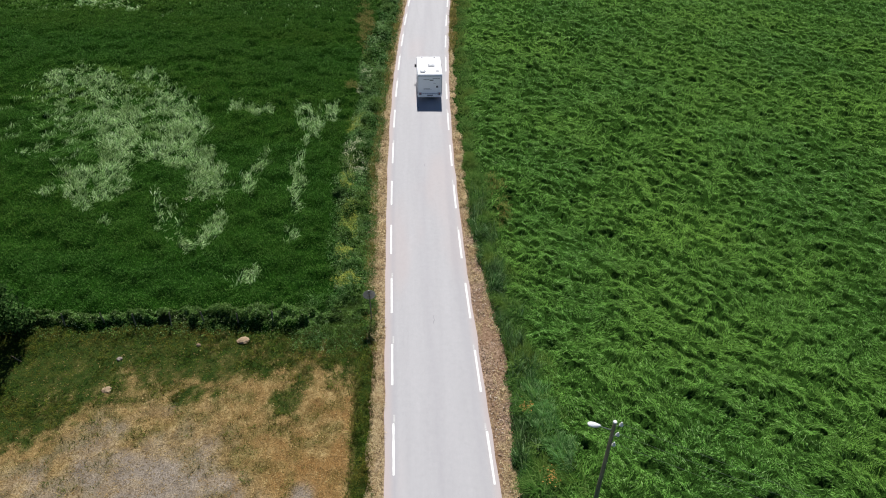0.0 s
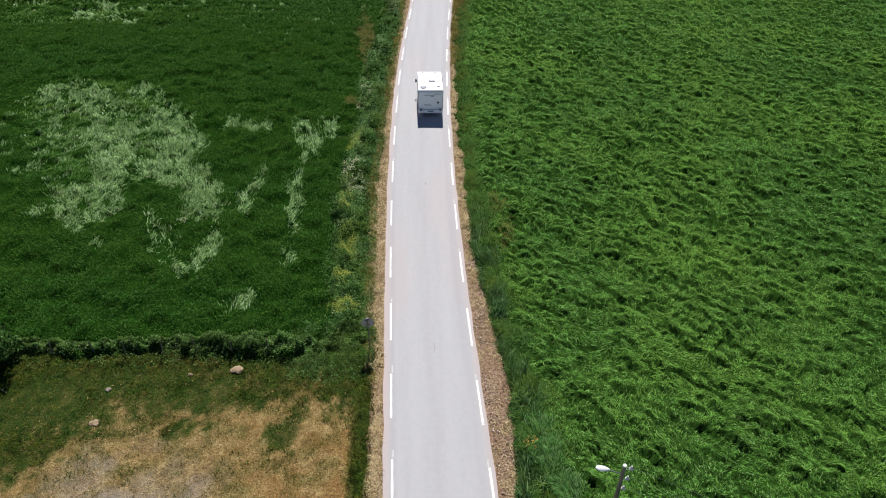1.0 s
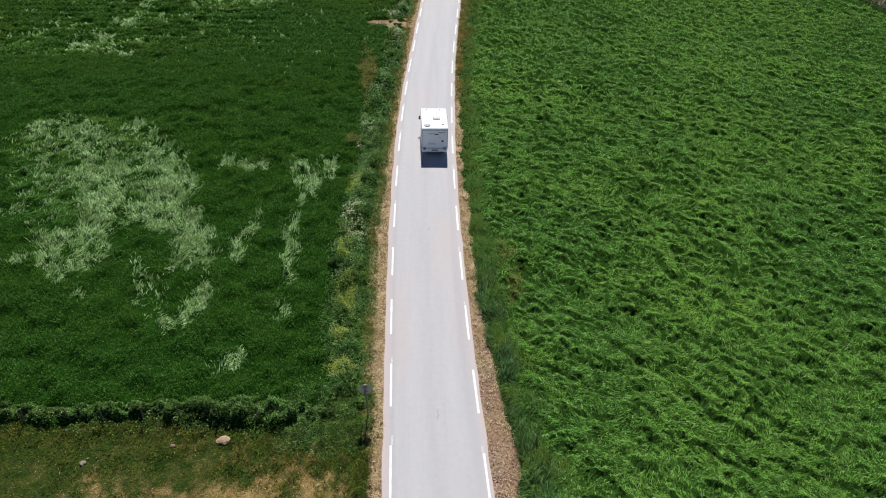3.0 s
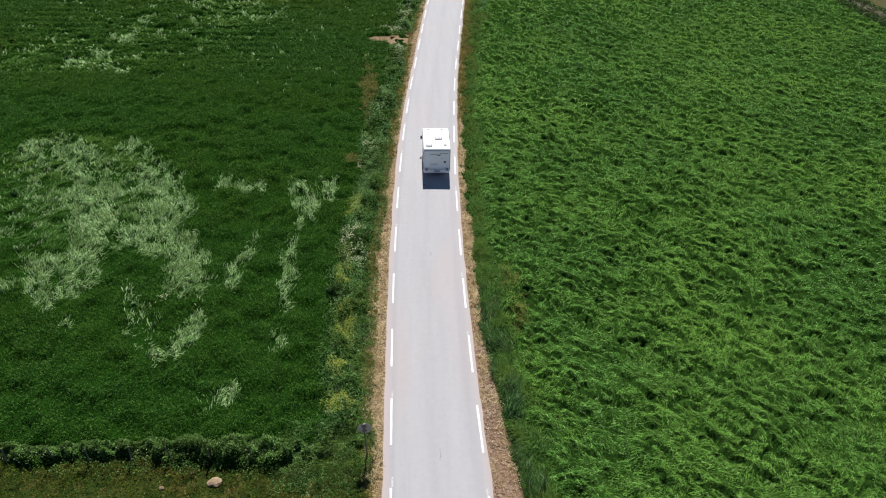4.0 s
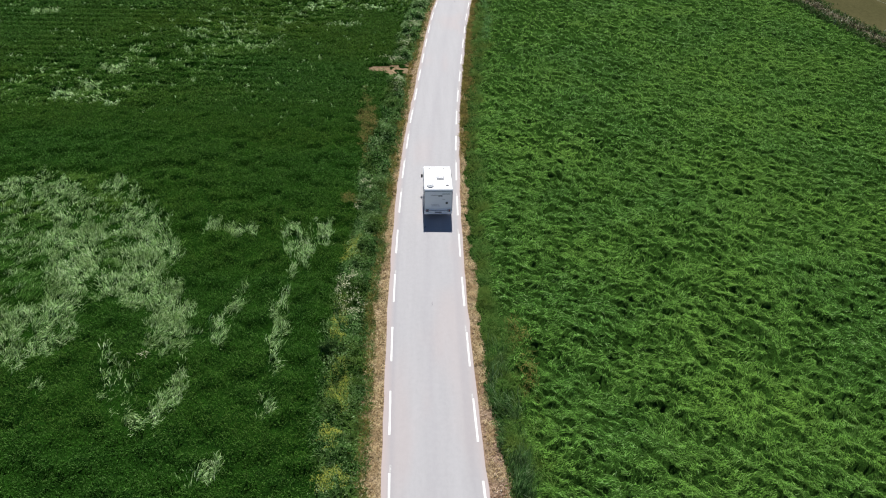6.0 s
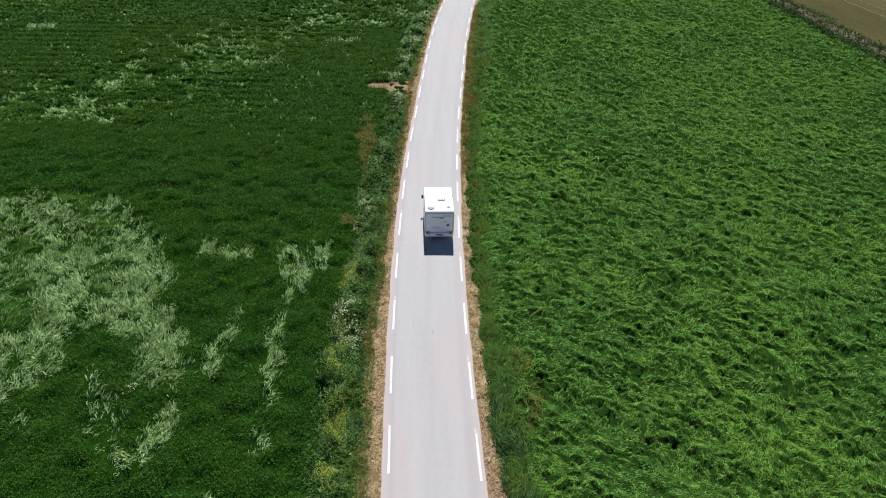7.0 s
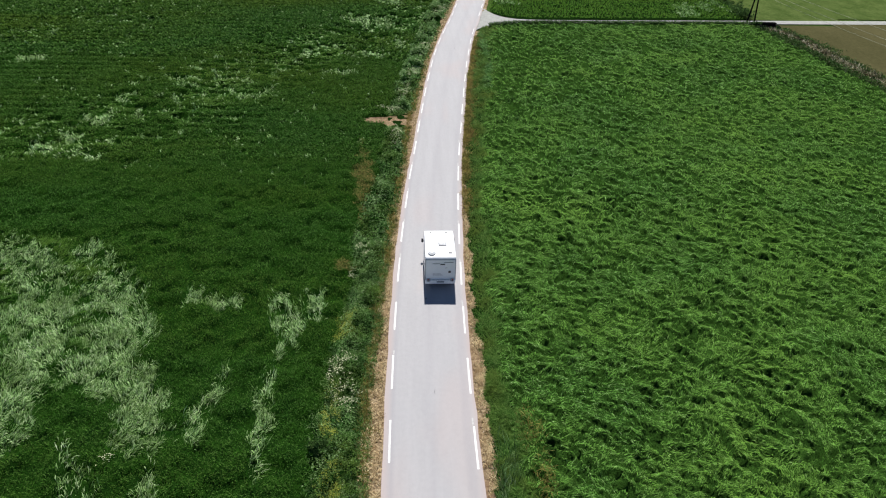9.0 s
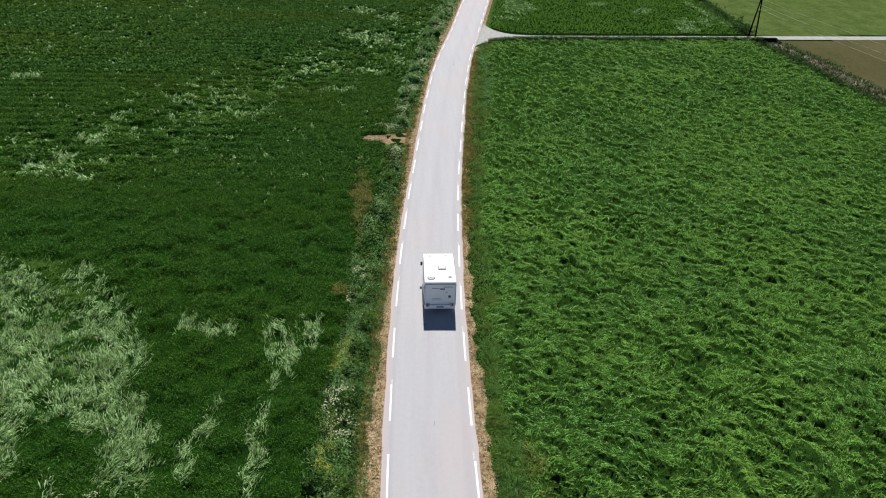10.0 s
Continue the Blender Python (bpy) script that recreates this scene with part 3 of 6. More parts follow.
def build_road():
    vs = np.concatenate([np.linspace(-380, -20, 40), np.arange(-18, 190, 1.5), np.linspace(192, 590, 60)])
    us = np.linspace(0, 1, 23)

    def place(u, y):
        l, r = road_left(y), road_right(y)
        ragged = (fbm(y * 0.9, y * 0 + 3 * (u > 0.5), 5, 3) - 0.5) * 0.16
        x = l + (r - l) * u + np.where(u < 0.01, ragged, 0) + np.where(u > 0.99, ragged, 0)
        return x, y, 0.05 * (1 - (2 * u - 1) ** 2) + 0.0 * y
    v, f = grid_np(us, vs, place)
    u = np.tile(us, len(vs))
    y = v[:, 1]
    dust = np.maximum(smooth(0.085, 0.02, u), smooth(0.92, 1.0, u)) * (0.55 + 0.45 * fbm(y * 0.5, u * 9, 7))
    dust = np.maximum(dust, 0.30 * smooth(0.5, 0.75, fbm(v[:, 0] * 0.35, y * 0.12, 9)))
    track = 0.45 * (np.exp(-((u - 0.085) / 0.03) ** 2) + np.exp(-((u - 0.885) / 0.03) ** 2)) + 0.22 * np.exp(-((u - 0.5) / 0.06) ** 2)
    me = mesh_np("road", v, [f], M["asphalt"], True, {"dust": dust, "track": track})
    road = tagged(new("road", me), "sun-bleached narrow asphalt country road between crops", "road", kind="structure")
    build_tar_marks(road)
    # broken edge lines
    rng = np.random.default_rng(5)
    for side, first, pitch in ((-1, 21.55, 6.03), (1, 20.9, 6.07)):
        for k in range(-3, 27):
            y0 = first + pitch * k
            if side == 1 and 139.5 < y0 < 146:
                continue
            edge = road_left if side < 0 else road_right
            off = 0.50 - 0.10 * smooth(22, 40, y0) - 0.10 * smooth(60, 95, y0) if side < 0 else -(0.27 + 0.10 * smooth(60, 80, y0))
            length = 3.35 + rng.uniform(-0.15, 0.15)
            ys = np.linspace(y0, y0 + length, 8)
            xs = edge(ys) + off + rng.uniform(-0.02, 0.02)
            w = (0.060 + rng.normal(0, 0.006, 8)) * (1 - 0.35 * smooth(85, 130, y0))
            bm = bmesh.new()
            rows = []
            for xa, ya, wa in zip(xs, ys, w):
                uu = (xa - road_left(ya)) / (road_right(ya) - road_left(ya))
                z = 0.05 * (1 - (2 * uu - 1) ** 2) + 0.008
                rows.append([bm.verts.new((xa - wa, ya, z - 0.012)), bm.verts.new((xa - wa, ya, z)), bm.verts.new((xa + wa, ya, z)), bm.verts.new((xa + wa, ya, z - 0.012))])
            for a, b in zip(rows, rows[1:]):
                for i in range(3):
                    bm.faces.new((a[i], a[i + 1], b[i + 1], b[i]))
            bmesh.ops.recalc_face_normals(bm, faces=bm.faces[:])
            part("edge_line", bm, M["paint"], road)
            if rng.random() < 0.6:
                # remains of the older marking beyond the fresh dash
                y1 = y0 + length + 0.05
                xa = float(edge(y1)) + off - 0.05 * side
                uu = (xa - road_left(y1)) / (road_right(y1) - road_left(y1))
                z = 0.05 * (1 - (2 * uu - 1) ** 2)
                part("old_line", box_bm(xa - 0.05, xa + 0.05, y1, y1 + rng.uniform(0.35, 0.7), z - 0.008, z + 0.006), M["old_paint"], road)


def build_tar_marks(road):
    """Short dark cracks and a stain in the worn surface."""
    rng = np.random.default_rng(8)
    for x, y, long, wide in ((-0.49, 61.3, 0.30, 0.10), (0.21, 32.5, 0.85, 0.022), (4.82, 127.4, 0.5, 0.07), (-0.05, 51.2, 0.45, 0.025)):
        bm = bmesh.new()
        rows = []
        for t in np.linspace(0, 1, 7):
            xa, ya = x + 0.10 * (rng.random() - 0.5) * (long > 0.4) + 0.06 * t, y + long * t
            w = wide * (0.35 + math.sin(math.pi * t)) * rng.uniform(0.6, 1.1) * 0.7
            u = (xa - float(road_left(ya))) / float(road_right(ya) - road_left(ya))
            z = 0.05 * (1 - (2 * u - 1) ** 2) + 0.005
            rows.append((bm.verts.new((xa - w, ya, z)), bm.verts.new((xa + w, ya, z))))
        for a, b in zip(rows, rows[1:]):
            bm.faces.new((a[0], a[1], b[1], b[0]))
        part("tar_mark", bm, M["tar"], road, "dull dark tar crack")


# the lodged east crop: a mat laid over in flaps, with torn fronts and open gaps, as a height sheet
EAST_X0, EAST_Y0, EAST_STEP = 2.5, 6.0, 0.1
EAST_NX, EAST_NY = 740, 1430


def tear_fronts():
    """Height of the flaps' fronts and depth of the gaps before them, on the sheet."""
    rng = np.random.default_rng(14)
    xs, ys = EAST_X0 + EAST_STEP * np.arange(EAST_NX), EAST_Y0 + EAST_STEP * np.arange(EAST_NY)
    X, Y = np.meshgrid(xs, ys)
    rag = (fbm(X * 2.2, Y * 2.2, 211, 3) - 0.5) * 0.40
    rise, gap = np.zeros(X.shape), np.zeros(X.shape)
    n = 18000
    cx, cy = rng.uniform(4, 74, n), rng.uniform(10, 148, n)
    keep = (cx < 27 + 0.58 * (cy - 18)) & (rng.random(n) < 0.50 + 0.50 * smooth(0.36, 0.60, fbm(cx * 0.22, cy * 0.22, 212, 3)))
    for x0, y0 in zip(cx[keep], cy[keep]):
        small = rng.random() < 0.5
        half = rng.uniform(0.12, 0.30) if small else min(0.28 + rng.exponential(0.30), 1.3)
        calm = smooth(62, 90, y0) * smooth(8, 30, x0 - 0.25 * (y0 - 60))
        half = half * (1 - 0.35 * calm) * (1 + 0.35 * smooth(65, 125, y0))
        phi = rng.normal(-0.85 - 0.35 * smooth(60, 95, y0), 0.45) if rng.random() < 0.8 else rng.uniform(-1.5, 1.5)
        bow = rng.uniform(-0.1, 0.7) / max(half, 0.3)
        tall, deep, wide = rng.uniform(0.17, 0.40) * (0.7 if small else 1) * (1 - 0.3 * smooth(75, 110, y0)), rng.uniform(0.50, 1.05) * (1 - 0.1 * calm), rng.uniform(0.05, 0.09) * (1 + 1.3 * smooth(65, 120, y0))
        reach = half + 1.1
        i0, i1 = int((y0 - reach - EAST_Y0) / EAST_STEP), int((y0 + reach - EAST_Y0) / EAST_STEP)
        j0, j1 = int((x0 - reach - EAST_X0) / EAST_STEP), int((x0 + reach - EAST_X0) / EAST_STEP)
        if i0 < 0 or j0 < 0 or i1 >= EAST_NY or j1 >= EAST_NX:
            continue
        w = np.s_[i0:i1, j0:j1]
        c, q = math.cos(phi), math.sin(phi)
        a, b = (X[w] - x0) * c + (Y[w] - y0) * q, -(X[w] - x0) * q + (Y[w] - y0) * c
        b = b + bow * a * a + rag[w]
        taper = np.clip((1.15 - np.abs(a) / half) / 0.45, 0, 1)
        rise[w] = np.maximum(rise[w], taper * tall * np.where(b > 0, np.exp(-b / 0.45), np.clip(1 + b / 0.08, 0, 1)))
        gap[w] = np.maximum(gap[w], taper * deep * np.exp(-((b + wide) / wide) ** 2))
    return rise, gap


EAST_RISE, EAST_GAP = tear_fronts()


def on_sheet(sheet, x, y):
    """Value of the sheet at places, between its cells."""
    u, v = np.clip((np.asarray(x) - EAST_X0) / EAST_STEP, 0, EAST_NX - 1.001), np.clip((np.asarray(y) - EAST_Y0) / EAST_STEP, 0, EAST_NY - 1.001)
    i, j = v.astype(int), u.astype(int)
    fu, fv = u - j, v - i
    return (sheet[i, j] * (1 - fu) + sheet[i, j + 1] * fu) * (1 - fv) + (sheet[i + 1, j] * (1 - fu) + sheet[i + 1, j + 1] * fu) * fv


def pits_right(x, y):
    """Where the lodged crop lies open, 0 to 1."""
    return np.clip(on_sheet(EAST_GAP, x, y), 0, 1)


def mat_heights():
    """Height of the lodged mat on the whole sheet."""
    X, Y = np.meshgrid(EAST_X0 + EAST_STEP * np.arange(EAST_NX), EAST_Y0 + EAST_STEP * np.arange(EAST_NY))
    # rolls that lie slanting over the field
    u, v = 0.80 * X + 0.60 * Y, 0.60 * X - 0.80 * Y
    rolls = fbm(u * 0.85 + 0.8 * fbm(X * 0.3, Y * 0.3, 19), v * 0.38, 15, 3) - 0.5
    h = 0.46 + EAST_RISE + 0.30 * rolls * 2 * (1 - 0.25 * smooth(40, 60, Y) - 0.5 * smooth(65, 95, Y)) + 0.12 * (fbm(X * 0.40, Y * 0.40, 18, 2) - 0.5) * 2 + 0.22 * (1 + 0.5 * smooth(60, 95, Y)) * (fbm(X * 1.7, Y * 1.5, 14, 3) - 0.5) * 2
    return np.clip(np.maximum(h, 0.10) * (1 - 0.95 * np.clip(EAST_GAP, 0, 1)), 0.02, 1.1)


EAST_MAT = mat_heights()


def canopy_right(x, y):
    """Height of the lodged crop on the east side."""
    return on_sheet(EAST_MAT, x, y) * smooth(-0.9, 1.1, x - crop_right(y)) * smooth(0.0, 0.6, apron_near(x) - 0.3 - y)


def band_west(x, y):
    """The uneven band that runs slanting through the far west crop, 0 to 1."""
    return np.exp(-(((y - 88 - 1.5 * (x + 42)) / 17) ** 2)) * smooth(80, 90, y)


def pale_west(x, y):
    """How far a place lies inside the flattened, pale parts of the west crop."""
    fx, fy = x + 0.45 * (fbm(x * 1.9, y * 0.45, 41, 2) - 0.5), y + 2.4 * (fbm(x * 2.2, y * 0.30, 42, 3) - 0.5)
    near = 0.18 + ellipses(fx, fy, PALE_NEAR, 0.50, 0.7)
    near = near - 0.22 * smooth(0.52, 0.66, fbm(x * 0.8 + 0.3 * y, y * 0.5, 43, 3)) * smooth(-20.0, -24.0, x)
    near = np.maximum(near, 0.14 + ellipses(fx, fy, PALE_TUFTS, 0.55, 1.1, 45))
    along, across = 0.8 * x + 0.6 * y, 0.8 * y - 0.6 * x
    streaks = np.minimum(ellipses(fx, fy, LODGED_WEST[:1], 0.3, 0.3), 0.2) - 3.0 * (0.640 - fbm(along * 0.45, across * 1.3, 48, 3))
    near = np.maximum(near, np.clip(streaks, -9, 0.12))
    far = ellipses(fx, fy, PALE_FAR, 0.9, 0.9, 49) + 0.12 - 0.34 * smooth(0.44, 0.58, fbm(x * 0.9, y * 0.6, 47, 2))
    band = band_west(x, y)
    corner = smooth(-40, -50, x - 0.25 * (y - 120)) * smooth(112, 122, y)
    flecks = (fbm(x * 0.95, y * 0.85, 44, 3) - 0.728 + 0.065 * np.maximum(band, 0.8 * corner)) * 2.4 * smooth(76, 90, y) - 0.15 * (1 - np.maximum(band, corner))
    return np.maximum(np.maximum(near, far), flecks)


def lodged_west(x, y):
    """Where the west crop lies over but is still green, 0 to 1."""
    band = band_west(x, y) * smooth(0.44, 0.56, fbm(x * 0.3, y * 0.4, 50))
    return np.maximum(smooth(-0.05, 0.15, ellipses(x, y, LODGED_WEST, 0.4, 0.4, 46)), band)


def thin_strip(x, y):
    """The thin, rusty strip of crop beside the road, 0 to 1."""
    return smooth(0.0, 0.4, ellipses(x, y, [(-6.5, 81.5, 1.2, 7.5, 3), (-7.1, 65.4, 0.9, 1.0, 0)], 0.8, 1.1, 47))


def spur_mask(x, y):
    """The trampled entrance into the crop, 0 to 1."""
    d = ellipses(x, y, [(-5.0, 97.0, 2.9, 1.5, -6), (-2.6, 97.2, 1.9, 2.3, 0), (3.4, 143.5, 2.2, 2.2, 0)], 0.35, 0.9, 48)
    return smooth(-0.05, 0.15, d)


def canopy_left(x, y):
    pale = pale_west(x, y)
    rows = (0.02 * smooth(60, 75, y) + 0.10 * smooth(84, 94, y) * smooth(0.40, 0.6, fbm(x * 0.12, y * 0.3, 28)) * smooth(-12, -22, x)) * np.sin(y * 2 * np.pi / 2.0 + 2.5 * fbm(x * 0.05, y * 0.05, 21))
    h = 0.52 + 0.05 * (fbm(x * 0.5, y * 0.8, 22) - 0.5) * 2 + 0.05 * (fbm(x * 2.2, y * 2.2, 23, 2) - 0.5) * 2 + rows
    band = band_west(x, y)
    # drill rows torn open in places along the band
    torn = smooth(0.50, 0.60, fbm(x * 0.30, y * 0.9, 24, 3)) * smooth(0.3, 0.9, np.sin(y * 2 * np.pi / 1.7 + 2.0 * fbm(x * 0.08, y * 0.08, 20)))
    h = h - 0.40 * torn * np.maximum(band, 0.5 * smooth(112, 122, y) * smooth(-36, -46, x - 0.25 * (y - 120)))
    h = h - (0.12 + 0.88 * band) * smooth(78, 92, y) * 0.45 * smooth(0.54, 0.66, fbm(x * 0.55, y * 1.0, 25))
    inside = smooth(-0.05, 0.15, pale)
    over = lodged_west(x, y)
    h = h - 0.12 * over + 0.22 * over * (fbm(0.9 * x + 0.5 * y, 1.5 * y - 0.8 * x, 29) - 0.5) * 2
    h = h - 0.32 * inside + 0.24 * inside * (fbm(x * 1.6, y * 1.3, 26) - 0.5) * 2
    rim = smooth(-0.30, -0.08, pale) * smooth(0.05, -0.05, pale)
    h = h - 0.42 * rim * smooth(0.46, 0.60, fbm(x * 0.8, y * 0.8, 27))
    h = h * (1 - 0.25 * thin_strip(x, y)) * (1 - spur_mask(x, y))
    return np.clip(h, 0.0, 1.0) * smooth(0, 0.7, crop_left(y) - x) * smooth(33.3, 34.1, y), pale


def build_fields():
    # finer near the lane, coarser away
    us, vs = np.arange(3.5, 74, 0.25), np.concatenate([np.arange(8, 78, 0.17), np.arange(78, 147.6, 0.34)])
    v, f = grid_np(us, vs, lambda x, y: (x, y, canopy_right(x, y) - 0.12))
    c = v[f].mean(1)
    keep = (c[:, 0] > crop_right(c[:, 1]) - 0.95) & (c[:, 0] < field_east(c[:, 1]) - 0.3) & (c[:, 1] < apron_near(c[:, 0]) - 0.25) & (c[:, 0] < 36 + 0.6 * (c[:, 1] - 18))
    tagged(new("field_east", mesh_np("field_east", v, [f[keep]], M["east_canopy"], True)), "floor under the flattened grass crop, shade put into its dark colour", "field", kind="structure")
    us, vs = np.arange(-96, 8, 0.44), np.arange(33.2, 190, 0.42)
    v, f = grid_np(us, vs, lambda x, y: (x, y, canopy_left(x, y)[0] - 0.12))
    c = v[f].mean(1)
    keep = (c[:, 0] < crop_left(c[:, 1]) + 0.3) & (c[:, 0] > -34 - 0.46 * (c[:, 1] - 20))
    tagged(new("field_west", mesh_np("field_west", v, [f[keep]], M["west_canopy"], True)), "floor under the green cereal crop, shade put into its dark colour", "field", kind="structure")


def build_east_crop():
    rng = np.random.default_rng(11)
    got = []
    for y0, y1, dens, wid in ((8.5, 16.5, 110, 0.055), (16.5, 45, 250, 0.037), (45, 75, 165, 0.052), (75, 105, 92, 0.085), (105, 147.5, 54, 0.128)):
        x, y = scatter(rng, 4, 74, y0, y1, dens)
        inner = crop_right(y) + 2.2 * (fbm(x * 0.9, y * 0.5, 35, 2) - 0.62) - 0.8 * smooth(50, 66, y) + rng.uniform(-0.5, 0.4, len(x))
        keep = (x > inner) & (x < field_east(y) - 0.6) & (y < apron_near(x) - 0.3) & (x < 24.8 + 0.56 * (y - 18))
        x, y = x[keep], y[keep]
        keep = rng.random(len(x)) > 2.0 * pits_right(x, y)
        x, y = x[keep], y[keep]
        n = len(x)
        # part combed one way, swirling from place to place, part a short tangle
        tangle = rng.random(n) < 0.62 + 0.18 * smooth(70, 95, y)
        lean = 0.30 + 0.8 * smooth(60, 95, y) + 4.6 * (fbm(x * 0.15, y * 0.15, 31, 2) - 0.5) + 3.4 * (fbm(x * 0.55, y * 0.55, 32, 2) - 0.5) + rng.normal(0, 1, n) * np.where(tangle, 0.9 + 0.5 * smooth(70, 95, y), 0.35)
        L = np.where(tangle, rng.uniform(0.12, 0.27, n), rng.uniform(0.22, 0.46, n)) * (0.92 + 5 * (wid - 0.036))
        # hardly any reaches across an open gap
        keep = np.ones(n, bool)
        for share in (0.4, 0.9):
            keep &= pits_right(x + share * L * np.cos(lean), y + share * L * np.sin(lean)) < 0.35
        keep |= rng.random(n) < 0.06
        x, y, lean, L, tangle = (q[keep] for q in (x, y, lean, L, tangle))
        n = len(x)
        arch = L * np.where(tangle, rng.uniform(0.02, 0.32, n), rng.uniform(0.0, 0.12, n))
        got.append(draped(x, y, canopy_right, rng.uniform(-0.20, -0.03, n), lean, L, wid * rng.uniform(0.6, 1.4, n), arch, rng.normal(0, 0.5, n)))
    v, f = joined(got)
    stuff("lodged_grass", v, f, M["rye"], "lush green grass crop flattened in swirling tufts", "grass crop")


def build_west_crop():
    rng = np.random.default_rng(12)
    up, flat, lodged = [], [], []
    for y0, y1, dens, wid in ((33.5, 62, 122, 0.034), (62, 85, 88, 0.048), (85, 120, 48, 0.110), (120, 188, 20, 0.26)):
        x, y = scatter(rng, -96, 8, y0, y1, dens)
        keep = (x < crop_left(y) + rng.uniform(-0.5, 0.3, len(x))) & (x > -23.0 - 0.457 * (y - 20))
        x, y = x[keep], y[keep]
        h, pale = canopy_left(x, y)
        is_pale = pale + np.clip(rng.normal(0, 0.14, len(x)), -0.3, 0.18) > 0.06
        n = len(x)
        over = lodged_west(x, y) > rng.uniform(0.2, 0.8, n)
        g = ~is_pale & ~over & (rng.random(n) < smooth(0.05, 0.3, h))
        m = g.sum()
        up.append(strands(x[g], y[g], h[g] - 0.12, rng.uniform(0, 2 * np.pi, m), rng.uniform(0.16, 0.34, m) * (1 + 5 * (wid - 0.036)), wid * rng.uniform(0.7, 1.4, m), rng.uniform(0.55, 0.9, m), rng.uniform(0.35, 0.75, m), rng.normal(0, 0.8, m)))
        o = ~is_pale & over & (rng.random(n) < 0.25 + 0.75 * smooth(0.40, 0.54, fbm(1.2 * x + 0.8 * y, 2.4 * y - 1.4 * x, 30)))
        m = o.sum()
        ang = 0.75 + 3.2 * (fbm(x[o] * 0.3, y[o] * 0.3, 36, 2) - 0.5) + rng.normal(0, 0.3, m)
        lodged.append(strands(x[o], y[o], h[o] - 0.10, ang, rng.uniform(0.3, 0.65, m), wid * rng.uniform(0.7, 1.4, m), rng.uniform(0.1, 0.45, m), rng.uniform(0.0, 0.3, m), rng.normal(0, 0.4, m)))
        clump = smooth(0.36, 0.56, fbm(x * 1.5, y * 1.2, 45, 3))
        p = is_pale & (rng.random(n) < 0.10 + 0.90 * clump)
        # two strands at each place, and some among the green lodged ones
        q = np.concatenate([np.repeat(np.flatnonzero(p), 2), np.flatnonzero(o & (rng.random(n) < 0.09))])
        k = len(q)
        px, py = x[q] + rng.normal(0, 0.06, k), y[q] + rng.normal(0, 0.06, k)
        ang = np.pi * 0.5 + 2.4 * (fbm(px * 0.16, py * 0.16, 33, 2) - 0.5) + 3.4 * (fbm(px * 1.1, py * 1.1, 34, 2) - 0.5) + rng.normal(0, 0.5, k)
        lift = -0.24 + 0.34 * clump[q] * rng.random(k)
        flat.append(strands(px, py, h[q] + lift, ang, rng.uniform(0.22, 0.65, k), wid * rng.uniform(0.7, 1.8, k), rng.uniform(0.2, 0.85, k), rng.uniform(0.05, 0.7, k), rng.normal(0, 0.6, k)))
    x, y = scatter(rng, -10.5, -5, 62, 91, 190)
    k = thin_strip(x, y) > rng.random(len(x))
    x, y = x[k], y[k]
    n = len(x)
    v, f = strands(x, y, canopy_left(x, y)[0] - 0.05, rng.uniform(0, 6.28, n), rng.uniform(0.15, 0.35, n), rng.uniform(0.03, 0.08, n), rng.uniform(0.4, 0.8, n), rng.uniform(0.2, 0.6, n))
    stuff("rusty_crop", v, f, M["rusty"], "thin rust-tinged strip of failing crop", "cereal crop")
    v, f = joined(up)
    stuff("cereal_crop", v, f, M["barley"], "dense dark green young cereal crop standing in rows", "cereal crop")
    v, f = joined(lodged)
    stuff("lodged_cereal", v, f, M["barley"], "green cereal blown over in combed streaks", "cereal crop")
    v, f = joined(flat)
    stuff("flattened_cereal", v, f, M["pale"], "pale silvery stems of cereal flattened in patches", "cereal crop")


def strip(name, inner, outer, y0, y1, material, label, seed, height=0.10, dy=0.3, nu=9, attrs=None, gap=None):
    us, vs = np.linspace(0, 1, nu), np.arange(y0, y1, dy)

    def place(u, y):
        a, b = inner(y), outer(y)
        x = a + (b - a) * u
        z = -0.06 + height * (fbm(x * 1.6, y * 1.6, seed, 3) - 0.35) * np.sin(np.clip(u, 0, 1) * np.pi) ** 0.5
        return x, y, z
    v, f = grid_np(us, vs, place)
    at = {k: fn(v[:, 0], v[:, 1]) for k, fn in (attrs or {}).items()}
    if gap:
        c = v[f].mean(1)[:, 1]
        f = f[(c < gap[0]) | (c > gap[1])]
    tagged(new(name, mesh_np(name, v, [f], material, True, at)), label, "verge", kind="structure")


